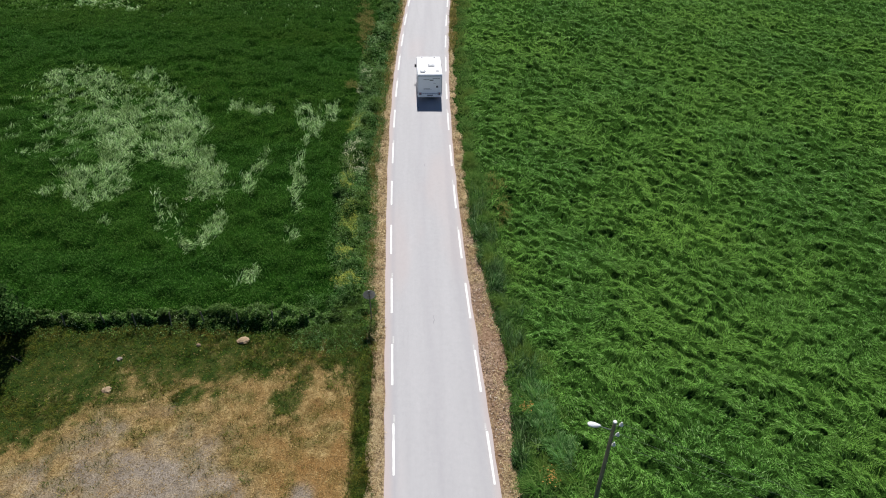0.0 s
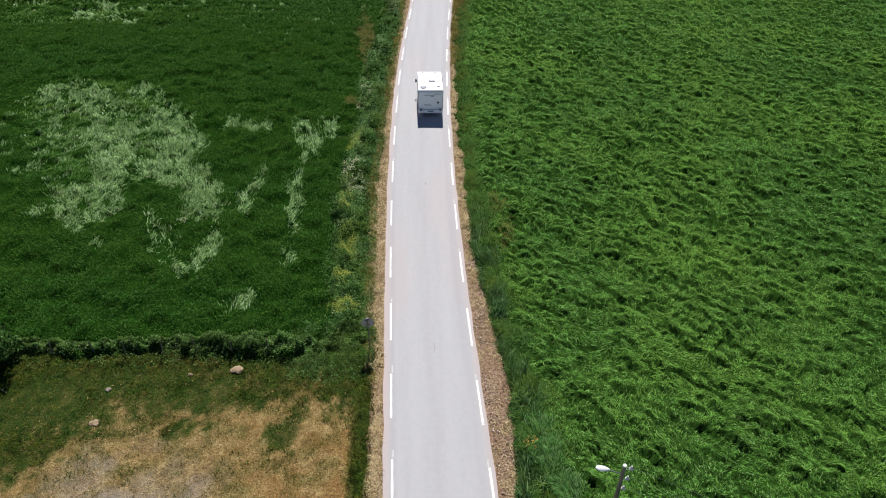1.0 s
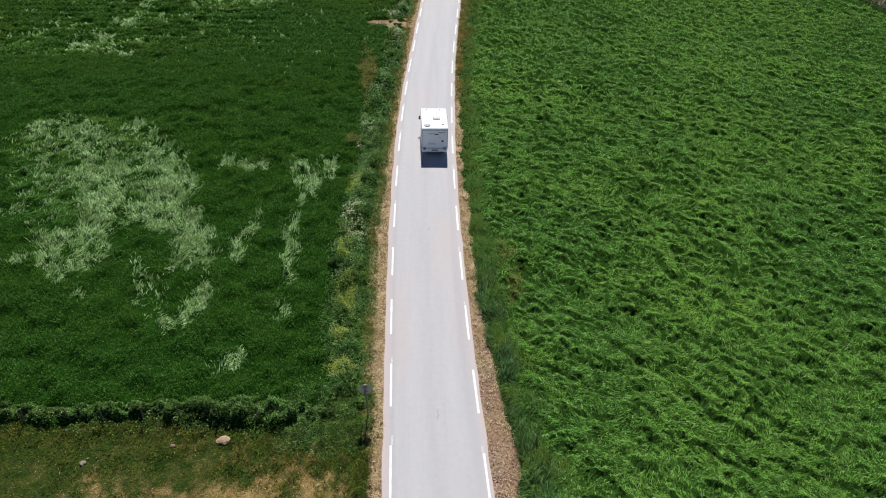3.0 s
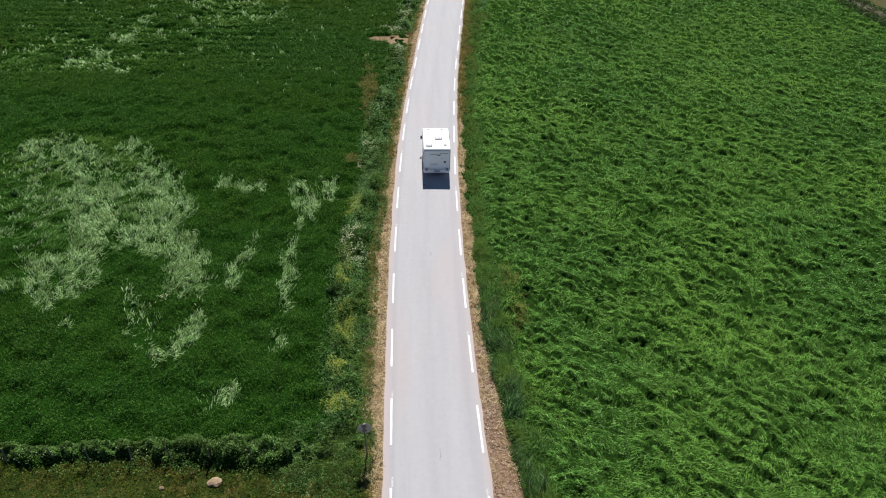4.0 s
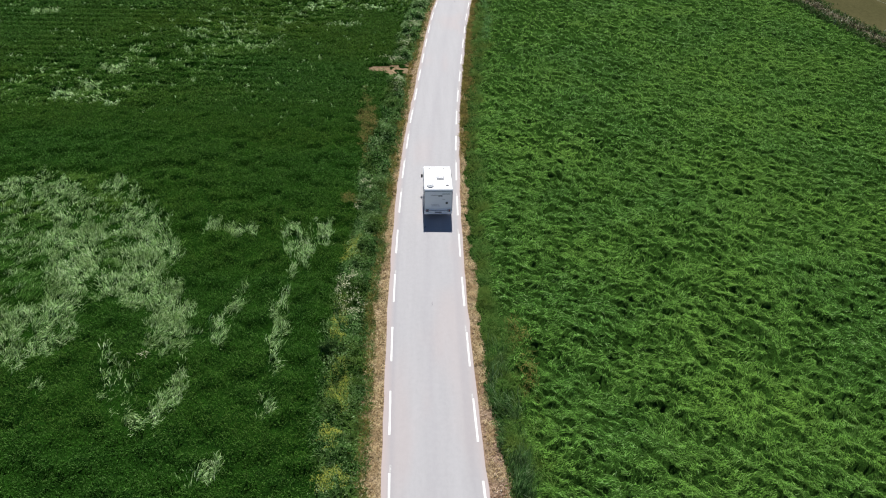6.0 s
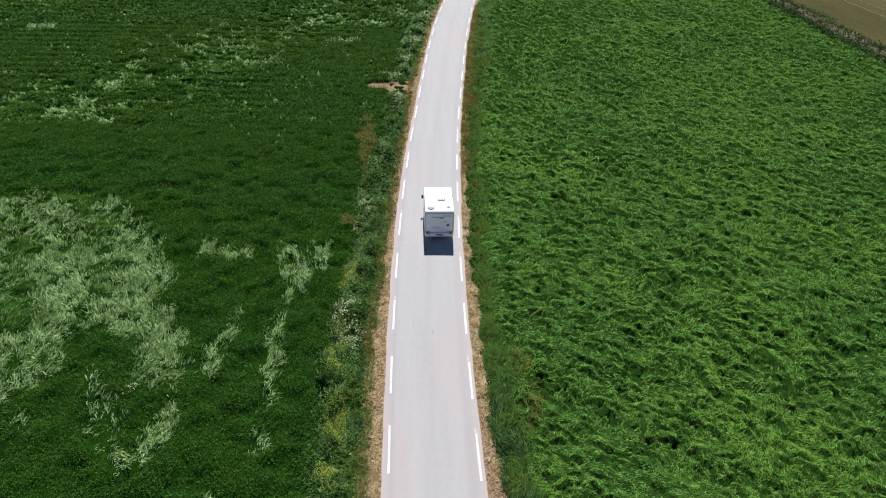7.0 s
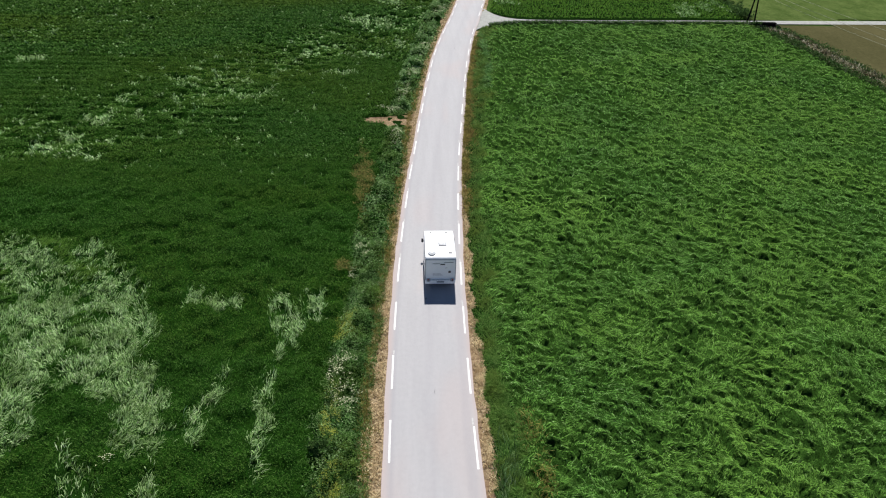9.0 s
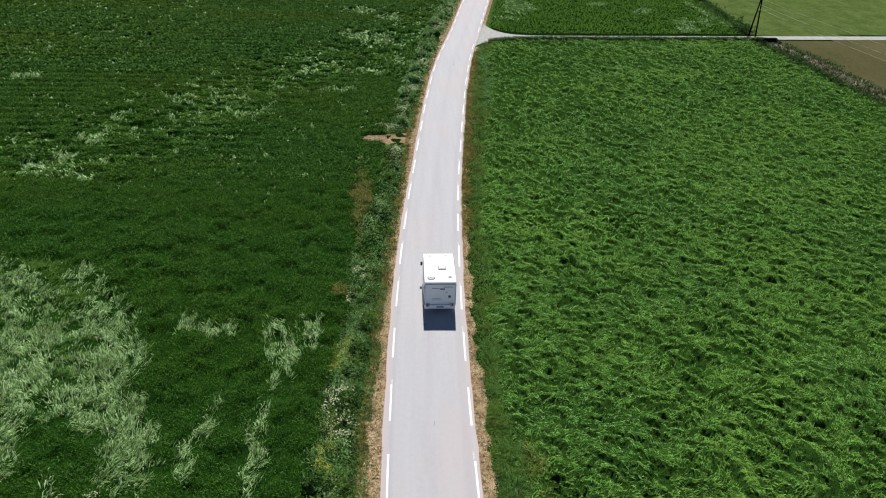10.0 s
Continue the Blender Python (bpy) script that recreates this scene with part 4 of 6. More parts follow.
def build_verges():
    grav = {"gravel": lambda x, y: smooth(19, 24, y) * smooth(48, 38, y) * smooth(0.25, 0.45, fbm(x, y, 51)) * (x > 0),
            "rust": lambda x, y: np.where(x > 0, 0.05 + 0.5 * smooth(0.40, 0.62, fbm(x * 1.4, y * 0.6, 52)), smooth(0.55, 0.7, fbm(x * 0.5, y * 0.35, 52)) * 0.35)}
    strip("verge_west", lambda y: road_left(y) + 0.25, lambda y: verge_left(y) - 0.35, -40, 190, M["verge_soil"], "dry brown roadside verge with dead grass", 61, attrs=grav)
    strip("verge_east", lambda y: road_right(y) - 0.25, lambda y: verge_right(y) + 0.35, -40, 190, M["verge_soil"], "dry brown gravelly roadside verge", 62, attrs=grav, gap=(138.5, 152))
    # both beds carry the shade under the plants as their colour
    strip("weed_bed", lambda y: verge_left(y) + 0.1, lambda y: crop_left(y) - 0.6, 33.5, 190, M["shade_green"], "dark bed under the roadside weeds, shade put into its colour", 63, 0.7)
    strip("fringe_bed", lambda y: verge_right(y) - 0.1, lambda y: crop_right(y) + 0.8, -10, 137.5, M["shade_green"], "dark bed under the tall roadside grass, shade put into its colour", 64, 0.3)
    rng = np.random.default_rng(21)
    # straw on both verges
    got = []
    for inner, outer, sg in ((road_left, verge_left, -1), (road_right, verge_right, 1)):
        for y0, y1, dens, wid in ((12, 42, 640, 0.020), (42, 75, 420, 0.030), (75, 178, 110, 0.056)):
            n = int((y1 - y0) * 1.2 * dens)
            y = rng.uniform(y0, y1, n)
            u = rng.beta(1.2, 1.05, n)
            x = inner(y) + (outer(y) - inner(y)) * (0.10 + u * 1.1)
            thin = 1 - 0.80 * smooth(44, 34, y) * smooth(19, 24, y) * (sg > 0)
            thin = thin * np.where((sg > 0) & (y > 138.5) & (y < 152), 0, 1)
            k = (rng.random(n) < thin * smooth(*((0.27, 0.46) if sg < 0 else (0.36, 0.54)), fbm(x * 2.6, y * 1.5, 53)) * smooth(0.06, 0.26 if sg < 0 else 0.5, np.abs(x - inner(y)))) & (np.abs(x - inner(y)) > 0.10)
            x, y = x[k], y[k]
            n = len(x)
            tuft = 0.5 + smooth(0.45, 0.7, fbm(x * 1.7, y * 1.3, 112, 2))
            got.append(blades(x, y, np.full(n, -0.03), rng.uniform(0, 6.28, n), tuft * rng.uniform(0.12, 0.32, n), 1.25 * wid * rng.uniform(0.6, 1.3, n), rng.uniform(0.3, 0.8, n), rng.uniform(0.05, 0.5, n)))
    v, f = joined(got)
    stuff("dry_grass", v, f, M["straw"], "straw-coloured dead grass along the road", "dry grass")
    # green tufts breaking into the verges, and the tall fringe of the east field
    got = []
    for y0, y1, dens, wid in ((10, 60, 260, 0.031), (60, 100, 160, 0.047), (100, 143, 75, 0.080)):
        n = int((y1 - y0) * 3.4 * dens)
        y = rng.uniform(y0, y1, n)
        a, b = verge_right(y), crop_right(y) + 0.5
        x = a + (b - a) * rng.uniform(-0.15, 1.7, n)
        clump = smooth(0.34, 0.56, fbm(x * 1.5, y * 1.1, 56, 3))
        k = rng.random(n) < (smooth(-0.15, 0.2, (x - a) / (b - a)) * smooth(1.7, 0.7, (x - a) / (b - a)) + 0.08) * (0.6 + 0.4 * clump)
        k = k & (y < apron_near(x) - 0.5)
        x, y, a, b = x[k], y[k], a[k], b[k]
        n = len(x)
        hgt = 0.10 + (0.62 + 0.55 * smooth(34, 28, y) * smooth(0.40, 0.60, fbm(x * 0.8, y * 0.6, 113)) - 0.36 * smooth(46, 58, y) + 0.30 * smooth(88, 105, y)) * smooth(0, 0.5, (x - a) / (b - a)) * (0.40 + 0.75 * smooth(0.3, 0.7, fbm(x * 1.3, y * 0.9, 54)))
        ang = rng.normal(np.pi * 0.9, 1.3, n)
        got.append(blades(x, y, np.full(n, -0.05) + 0.3 * hgt, ang, hgt * rng.uniform(0.9, 1.6, n), wid * rng.uniform(0.7, 1.4, n), rng.uniform(0.25, 0.7, n), rng.uniform(0.05, 0.5, n), rng.normal(0, 0.5, n)))
    n = 15000
    y = rng.uniform(74, 134, n)
    a = verge_right(y)
    x = a + (crop_right(y) - a) * rng.beta(1.0, 3.8, n) * 1.0 - 0.2
    k = rng.random(n) < (smooth(0.36, 0.56, fbm(x * 0.8, y * 0.35, 110)) + 0.12) * (0.15 + 0.85 * smooth(74, 92, y))
    x, y = x[k], y[k]
    n = len(x)
    z = np.full(n, 0.06)
    # an olive drift further down, inside the field's edge
    px, py = scatter(rng, 3.5, 9.5, 40, 66, 90)
    k = ellipses(px, py, [(5.6, 48.2, 1.0, 2.2, 0), (6.0, 44, 0.7, 2.4, -6)], 0.6, 0.8, 49) > rng.uniform(0.0, 1.3, len(px))
    x, y, z = np.concatenate([x, px[k]]), np.concatenate([y, py[k]]), np.concatenate([z, canopy_right(px[k], py[k]) * 0.9 + 0.05])
    # and the yellowing grass between the west straw and the weeds
    m = 12000
    wy = rng.uniform(33, 140, m)
    wx = verge_left(wy) + rng.normal(-0.05, 0.22, m)
    k = rng.random(m) < smooth(0.36, 0.58, fbm(wx * 1.3, wy * 0.6, 121)) * smooth(140, 50, wy) + 0.08
    x, y, z = np.concatenate([x, wx[k]]), np.concatenate([y, wy[k]]), np.concatenate([z, np.full(k.sum(), 0.04)])
    n = len(x)
    wid = np.where(y < 66, 0.5, 1.0)
    v, f = blades(x, y, z, rng.uniform(0, 6.28, n), rng.uniform(0.25, 0.5, n), rng.uniform(0.04, 0.09, n) * wid, rng.uniform(0.3, 0.8, n), rng.uniform(0.1, 0.6, n), rng.normal(0, 0.5, n))
    stuff("olive_grass", v, f, M["olive"], "olive and rust coloured seeding grass beside the road", "grass")
    v, f = joined(got)
    stuff("verge_grass", v, f, M["fringe"], "olive green grass edging the field", "grass")
    # tall bluish grass further down, leaning over in wisps
    x, y = scatter(rng, 2.5, 9.5, 10, 52, 300)
    a, b = verge_right(y), crop_right(y) + 0.9 * (fbm(x * 0.6, y * 0.5, 114) - 0.3)
    u = (x - a) / (b - a)
    k = (u > -0.06) & (rng.random(len(x)) < smooth(1.2, 0.6, u) * smooth(48, 38, y) * (0.45 + 0.55 * smooth(0.36, 0.56, fbm(x * 1.2, y * 0.8, 115))))
    x, y, u = x[k], y[k], u[k]
    n = len(x)
    tall = (0.35 + 0.75 * smooth(0.38, 0.64, fbm(x * 0.9, y * 0.7, 116, 3))) * smooth(-0.1, 0.25, u) + 0.08
    heading = np.pi * 0.5 + 4.0 * (fbm(x * 0.5, y * 0.4, 117, 2) - 0.5) + rng.normal(0, 0.5, n)
    v, f = blades(x, y, 0.35 * tall - 0.05, heading, tall * rng.uniform(0.5, 1.1, n), rng.uniform(0.018, 0.042, n), rng.uniform(0.25, 0.85, n), rng.uniform(0.1, 0.8, n), rng.normal(0, 0.5, n))
    # a silvery stand near the lamp
    x, y = scatter(rng, 4.5, 9.0, 18, 28, 330)
    k = ellipses(x, y, [(6.1, 24.6, 0.9, 1.3, 20), (6.8, 22.4, 0.9, 1.2, 10), (6.0, 26.6, 0.6, 0.8, 0)], 0.7, 1.0, 123) > rng.uniform(0.0, 0.7, len(x))
    x, y = x[k], y[k]
    n = len(x)
    heading = np.pi * 0.6 + 3.0 * (fbm(x * 0.7, y * 0.7, 124, 2) - 0.5) + rng.normal(0, 0.5, n)
    pale = strands(x, y, 0.45 + 0.5 * fbm(x * 1.5, y * 1.5, 125, 2) * rng.random(n), heading, rng.uniform(0.3, 0.65, n), rng.uniform(0.018, 0.036, n), rng.uniform(0.25, 0.8, n), rng.uniform(0.1, 0.6, n), rng.normal(0, 0.5, n))
    # and once more towards the farm track
    x, y = scatter(rng, 7, 12, 104, 137, 40)
    k = (ellipses(x, y, [(9.5, 128.5, 0.7, 7, 0), (8.9, 114, 0.7, 9, -5)], 0.8, 0.8, 122) > rng.uniform(0, 0.6, len(x))) & (y < apron_near(x) - 1.0)
    x, y = x[k], y[k]
    n = len(x)
    far = strands(x, y, rng.uniform(0.35, 0.75, n), rng.uniform(0, 6.28, n), rng.uniform(0.3, 0.6, n), rng.uniform(0.07, 0.13, n), rng.uniform(0.2, 0.7, n), rng.uniform(0.1, 0.6, n), rng.normal(0, 0.5, n))
    stuff("silvery_grass", *joined([pale, far]), M["silver_grass"], "pale bluish tall grass at the field's edge", "grass")
    stuff("tall_grass", v, f, M["blue_grass"], "tall dark bluish grass edging the field", "grass")


def weeds_height(x, y):
    a, b = verge_left(y), crop_left(y) - 0.3
    u = np.clip((a - x) / (a - b + 1e-6), 0, 1)
    lump = fbm(x * 0.75, y * 0.6, 55, 3)
    return (0.16 + 0.85 * smooth(0.38, 0.66, lump)) * smooth(0, 0.35, u) * (0.55 + 0.45 * smooth(1.05, 0.7, u)) + 0.06


def build_weeds():
    rng = np.random.default_rng(22)
    n = 150
    x, y = np.concatenate([rng.normal(5.3, 0.17, 80), rng.normal(6.0, 0.2, 70)]), np.concatenate([rng.normal(25.3, 0.25, 80), rng.normal(20.9, 0.25, 70)])
    v, f = leaf_cards(x, y, rng.uniform(0.55, 1.0, n), rng.uniform(0.04, 0.09, n), rng, 0.6)
    stuff("orange_wildflowers", v, f, M["orange_flower"], "few orange flowers at the field edge", "flowers")
    got, white, yellow = [], [], []
    for y0, y1, dens, size in ((33.5, 70, 330, 0.080), (70, 110, 120, 0.13), (110, 185, 45, 0.20)):
        n = int((y1 - y0) * 2.8 * dens)
        y = rng.uniform(y0, y1, n)
        a, b = verge_left(y), crop_left(y) - 0.4
        x = a + (b - a) * rng.uniform(-0.10, 1.12, n)
        k = (spur_mask(x, y) < rng.uniform(0.1, 0.9, n)) & (rng.random(n) < smooth(1.15, 0.70, (x - a) / (b - a)))
        x, y = x[k], y[k]
        n = len(x)
        h = weeds_height(x, y) * rng.uniform(0.35, 1.05, n)
        # leaves and grass mixed in drifts
        grassy = rng.random(n) < (0.30 + 0.6 * smooth(0.42, 0.58, fbm(x * 0.9, y * 0.6, 111)) if y1 < 80 else 0.25)
        a, b = ~grassy, grassy
        got.append(leaf_cards(x[a], y[a], h[a], size * rng.uniform(0.6, 1.5, a.sum()), rng))
        m = b.sum()
        got.append(strands(x[b], y[b], h[b] * 0.8, rng.uniform(0, 6.28, m), rng.uniform(0.22, 0.5, m), size * rng.uniform(0.25, 0.6, m), rng.uniform(0.3, 0.85, m), rng.uniform(0.0, 0.6, m), rng.normal(0, 0.5, m)))
    n = 10000
    x, y = rng.uniform(-9.0, -3.6, n), rng.uniform(29.6, 35.2, n)
    k = rng.random(n) < smooth(29.4, 32.6, y + 1.2 * (fbm(x, y, 60) - 0.5)) * (0.35 + 0.65 * smooth(-9.5, -7.0, x))
    x, y = x[k], y[k]
    n = len(x)
    h = (0.05 + 0.45 * smooth(0.36, 0.66, fbm(x * 1.3, y * 1.3, 59)) * smooth(29.5, 33, y)) * rng.uniform(0.2, 1.05, n)
    leafy_ones = rng.random(n) < 0.2
    a, b = leafy_ones, ~leafy_ones
    got.append(leaf_cards(x[a], y[a], h[a], 0.07 * rng.uniform(0.6, 1.5, a.sum()), rng))
    m = b.sum()
    got.append(strands(x[b], y[b], h[b] * 0.6, rng.uniform(0, 6.28, m), rng.uniform(0.15, 0.38, m), rng.uniform(0.015, 0.03, m), rng.uniform(0.3, 0.85, m), rng.uniform(0.1, 0.6, m)))
    pale = []
    for y0, y1, dens, size in ((40, 75, 110, 0.080), (75, 110, 95, 0.13), (110, 185, 75, 0.22)):
        n = int((y1 - y0) * 2.2 * dens)
        y = rng.uniform(y0, y1, n)
        a, b = verge_left(y), crop_left(y) - 0.4
        x = a + (b - a) * rng.uniform(0.05, 0.95, n)
        share = smooth(0.50, 0.62, fbm(x * 0.7, y * 0.45, 118, 3)) * np.where(y < 98, 0.70, 1.0) + 0.25 * smooth(98, 102, y) * smooth(0.42, 0.54, fbm(x * 0.9, y * 0.5, 119))
        share = share + 0.7 * smooth(0, 0.5, ellipses(x, y, [(-6.6, 70.3, 1.0, 1.4, 0), (-5.9, 61.6, 0.6, 1.8, 0), (-5.6, 46.0, 0.7, 1.2, 0)], 0.8, 1.0, 126))
        k = (rng.random(n) < share) & (spur_mask(x, y) < 0.3)
        x, y = x[k], y[k]
        pale.append(leaf_cards(x, y, weeds_height(x, y) * rng.uniform(0.6, 1.2, len(x)) + 0.08, size * rng.uniform(0.6, 1.5, len(x)), rng, 0.8))
    v, f = joined(pale)
    stuff("flowering_weeds", v, f, M["pale_herb"], "pale green weeds coming into flower beside the road", "weeds")
    v, f = joined(got)
    stuff("roadside_weeds", v, f, M["herb"], "tangled green roadside weeds and nettles", "weeds")
    # umbels and yellow heads in loose drifts
    for where, store, dens, s0 in ((([(-6.2, 53.2, 1.0, 1.4, 0), (-5.6, 50.6, 1.1, 1.3, 0), (-5.7, 67.5, 0.7, 1.0, 0), (-6.4, 64.3, 0.4, 0.5, 0), (-3.4, 91.5, 0.8, 2, 0), (-4.5, 100.5, 1.7, 1.2, 15),
                                        (-2.8, 106, 0.7, 3.5, -12), (-1.6, 115, 0.8, 4, -12), (0.2, 127, 0.9, 5, -15), (3.3, 151, 1.0, 4, -20), (5.6, 165, 1.0, 5, -20)]), white, 170, 0.052),
                                   (([(-6.3, 57.6, 0.8, 2.4, -8), (-6.4, 48.6, 0.7, 2.6, 0), (-5.9, 43.2, 0.8, 2.4, 0), (-5.6, 36.0, 1.1, 1.1, 0), (-6.0, 39.0, 0.7, 1.2, 0)]), yellow, 420, 0.034)):
        x, y = scatter(rng, -9, 8, 33, 172, dens)
        d = ellipses(x, y, where, 0.5, 1.2, 57)
        k = (d > 0.0) & (rng.random(len(x)) < (0.15 + 1.2 * d) * (1 - 0.45 * smooth(94, 102, y))) & (fbm(x * 2.4, y * 2.4, 58) > rng.normal(0.46, 0.04, len(x)))
        x, y = x[k], y[k]
        n = len(x)
        s = 1.05 * s0 * rng.uniform(0.6, 1.5, n) * (1 + smooth(80, 130, y) * 0.5)
        store.append(leaf_cards(x, y, weeds_height(x, y) + rng.uniform(0.03, 0.22, n), s, rng, 0.5))
    x, y = rng.normal(-18.7, 0.25, 36), rng.normal(45.7, 0.22, 36)
    white.append(leaf_cards(x, y, rng.uniform(0.45, 0.70, 36), rng.uniform(0.04, 0.085, 36), rng, 0.4))
    v, f = joined(white)
    stuff("white_wildflowers", v, f, M["white_flower"], "white umbel wildflowers among roadside weeds", "flowers")
    v, f = joined(yellow)
    stuff("yellow_wildflowers", v, f, M["yellow_flower"], "yellow wildflowers in drifts among weeds", "flowers")


# ---------------------------------------------------------------- the dry yard
def yard_masks(x, y):
    n = fbm(x * 0.55, y * 0.55, 71, 4) - 0.5
    n2 = fbm(x * 0.23, y * 0.23, 72, 3) - 0.5
    edge = 28.3 + 0.06 * (x + 12) + 3.6 * n + 2.5 * n2 + 3.4 * (fbm(x * 1.9, y * 1.9, 79, 4) - 0.5) - 0.045 * np.clip(-15 - x, 0, 9) ** 2 * 1.2
    dry = smooth(1.3, -1.3, y - edge) * smooth(-4.3, -4.9, x + 0.4 * n)
    dry = dry * (1 - 0.9 * smooth(0.0, 0.35, ellipses(x, y, [(-8.6, 26.3, 0.9, 1.1, 0), (-7.6, 28.2, 0.7, 0.9, 0), (-14.2, 27.0, 1.2, 0.9, 0)], 0.9, 1.3)))
    dry = np.clip(dry + 1.5 * (fbm(x * 3.0, y * 3.0, 84, 3) - 0.5) * np.exp(-((y - edge) / 3.0) ** 2) * smooth(-4.4, -5.0, x), 0, 1)
    dry = dry * (0.55 + 0.45 * smooth(0.3, 0.6, fbm(x * 1.3, y * 1.3, 73)))
    grit = smooth(-0.20, 0.55, ellipses(x, y, [(-15.8, 17.6, 6.8, 7.4, 0), (-6.9, 20.0, 0.9, 1.3, 0), (-10, 16.2, 7, 3.6, 0)], 0.45, 0.8, 74)) * (0.6 + 0.4 * smooth(0.3, 0.6, fbm(x * 0.9, y * 0.9, 77)))
    return dry, grit


def build_yard():
    us, vs = np.arange(-42, -3.3, 0.25), np.arange(-20, 34.6, 0.25)

    def place(x, y):
        return x, y, -0.07 + 0.05 * (fbm(x * 0.8, y * 0.8, 75) - 0.5) * smooth(-3.4, -4.5, x)
    v, f = grid_np(us, vs, place)
    dry, grit = yard_masks(v[:, 0], v[:, 1])
    tagged(new("yard", mesh_np("yard", v, [f], M["yard"], True, {"dry": dry, "gravel": grit, "rust": 0.95 * smooth(-12, -7, v[:, 0]) * smooth(0.30, 0.52, fbm(v[:, 0] * 0.5, v[:, 1] * 0.5, 78))})), "parched grass yard with a worn gravel patch", "ground", kind="structure")
    rng = np.random.default_rng(31)
    x, y = scatter(rng, -32, -3.4, 14, 33.5, 150)
    k = x > -25.5 - 0.35 * (y - 20) - 2
    x, y = x[k], y[k]
    dry, grit = yard_masks(x, y)
    r = rng.random(len(x))
    roadside = smooth(-4.95, -4.45, x + 0.5 * (fbm(x, y, 80) - 0.5))
    live = (r > 0.05 + 0.95 * dry * (1 - roadside)) & (rng.random(len(x)) > grit * 1.05)
    n = live.sum()
    tall = 0.09 + 0.16 * smooth(0.45, 0.7, fbm(x[live] * 0.8, y[live] * 0.8, 76)) + 0.16 * smooth(30, 32.5, y[live]) + 0.16 * roadside[live]
    v, f = blades(x[live], y[live], np.full(n, -0.06), rng.uniform(0, 6.28, n), tall * rng.uniform(0.7, 1.4, n), 0.03 * rng.uniform(0.6, 1.3, n), rng.uniform(0.3, 0.85, n), rng.uniform(0.1, 0.6, n), rng.normal(0, 0.5, n))
    stuff("yard_grass", v, f, M["lawn"], "rough green and yellowing grass of the yard", "grass")
    dead = (~live) & (rng.random(len(x)) > 0.2 + grit * 0.6) & (roadside < 0.5)
    n = dead.sum()
    v, f = blades(x[dead], y[dead], np.full(n, -0.06), rng.uniform(0, 6.28, n), rng.uniform(0.06, 0.2, n), 0.024 * rng.uniform(0.6, 1.3, n), rng.uniform(0.15, 0.6, n), rng.uniform(0.02, 0.3, n), rng.normal(0, 0.5, n))
    stuff("parched_grass", v, f, M["parched"], "parched straw-coloured grass on dry ground", "dry grass")


def stone_bm(seed, size, sub=2):
    rng = random.Random(seed)
    bm = bmesh.new()
    bmesh.ops.create_icosphere(bm, subdivisions=sub, radius=1.0)
    off = Vector((rng.uniform(0, 50), rng.uniform(0, 50), rng.uniform(0, 50)))
    for v in bm.verts:
        k = 1 + 0.45 * noise.noise(v.co * 1.1 + off) + 0.18 * noise.noise(v.co * 2.7 + off)
        v.co = Vector((v.co.x * size[0] * k, v.co.y * size[1] * k, v.co.z * size[2] * k))
    return bm


def build_stones():
    for name, at, size, mat, label in (("rock", (-11.85, 31.32, 0.0), (0.40, 0.30, 0.12), "pink_stone", "pinkish bare rock lying in front of the hedge"),
                                       ("stone", (-19.15, 27.6, -0.06), (0.27, 0.24, 0.11), "pink_stone", "pale stone lying in parched yard grass"),
                                       ("stone", (-19.15, 29.95, -0.04), (0.17, 0.14, 0.1), "stone", "small grey stone lying in yard grass"),
                                       ("stone", (-14.6, 31.0, 0.0), (0.14, 0.12, 0.09), "pink_stone", "small pale stone in grass before the hedge")):
        bm = stone_bm(name + label, size, 3)
        me = bpy.data.meshes.new(name)
        bm.to_mesh(me)
        bm.free()
        me.materials.append(M[mat])
        ob = tagged(new(name, me), label, "rock")
        ob.location = at
    # rubble on the east verge
    rng = np.random.default_rng(41)
    bms = []
    for k in range(5):
        bm = stone_bm(k, (1, 0.8, 0.6), 1)
        bm.verts.ensure_lookup_table()
        V = np.array([v.co[:] for v in bm.verts])
        F = np.array([[q.index for q in p.verts] for p in bm.faces])
        bm.free()
        bms.append((V, F))
    got = []
    for i in range(2200):
        y = rng.uniform(18, 62) if i < 900 else rng.uniform(24, 38)
        a, b = float(road_right(y)), float(verge_right(y))
        x = a + (b - a) * rng.beta(1.1, 1.3) + 0.08
        if vnoise(np.array([x * 1.7]), np.array([y * 1.1]), 43)[0] < 0.38:
            continue
        V, F = bms[rng.integers(5)]
        s = 0.016 + 0.050 * rng.random() ** 3
        t = rng.uniform(0, 6.28)
        R = np.array([[math.cos(t), -math.sin(t), 0], [math.sin(t), math.cos(t), 0], [0, 0, 1]])
        got.append(((V * s) @ R.T + np.array([x, y, -0.015]), [F]))
    v, f = joined(got)
    stuff("verge_stones", v, f, M["rubble"], "loose stones scattered on the dry verge", "stones")


# ---------------------------------------------------------------- hedge, fence, bush, tree
def hedge_top(x, y):
    thick = smooth(-17, -13.0, x) * smooth(-6.8, -9.5, x)
    mid = 33.25 + 0.9 * (fbm(x * 0.55, x * 0.0, 82, 3) - 0.5)
    lump = smooth(0.30, 0.70, fbm(x * 1.7, y * 1.7, 81, 3))
    return (0.16 + 0.20 * thick + (0.50 + 0.26 * thick) * lump) * (0.35 + 0.65 * smooth(-4.8, -8.0, x)) * np.exp(-((y - mid) / (0.55 + 0.35 * thick)) ** 4)


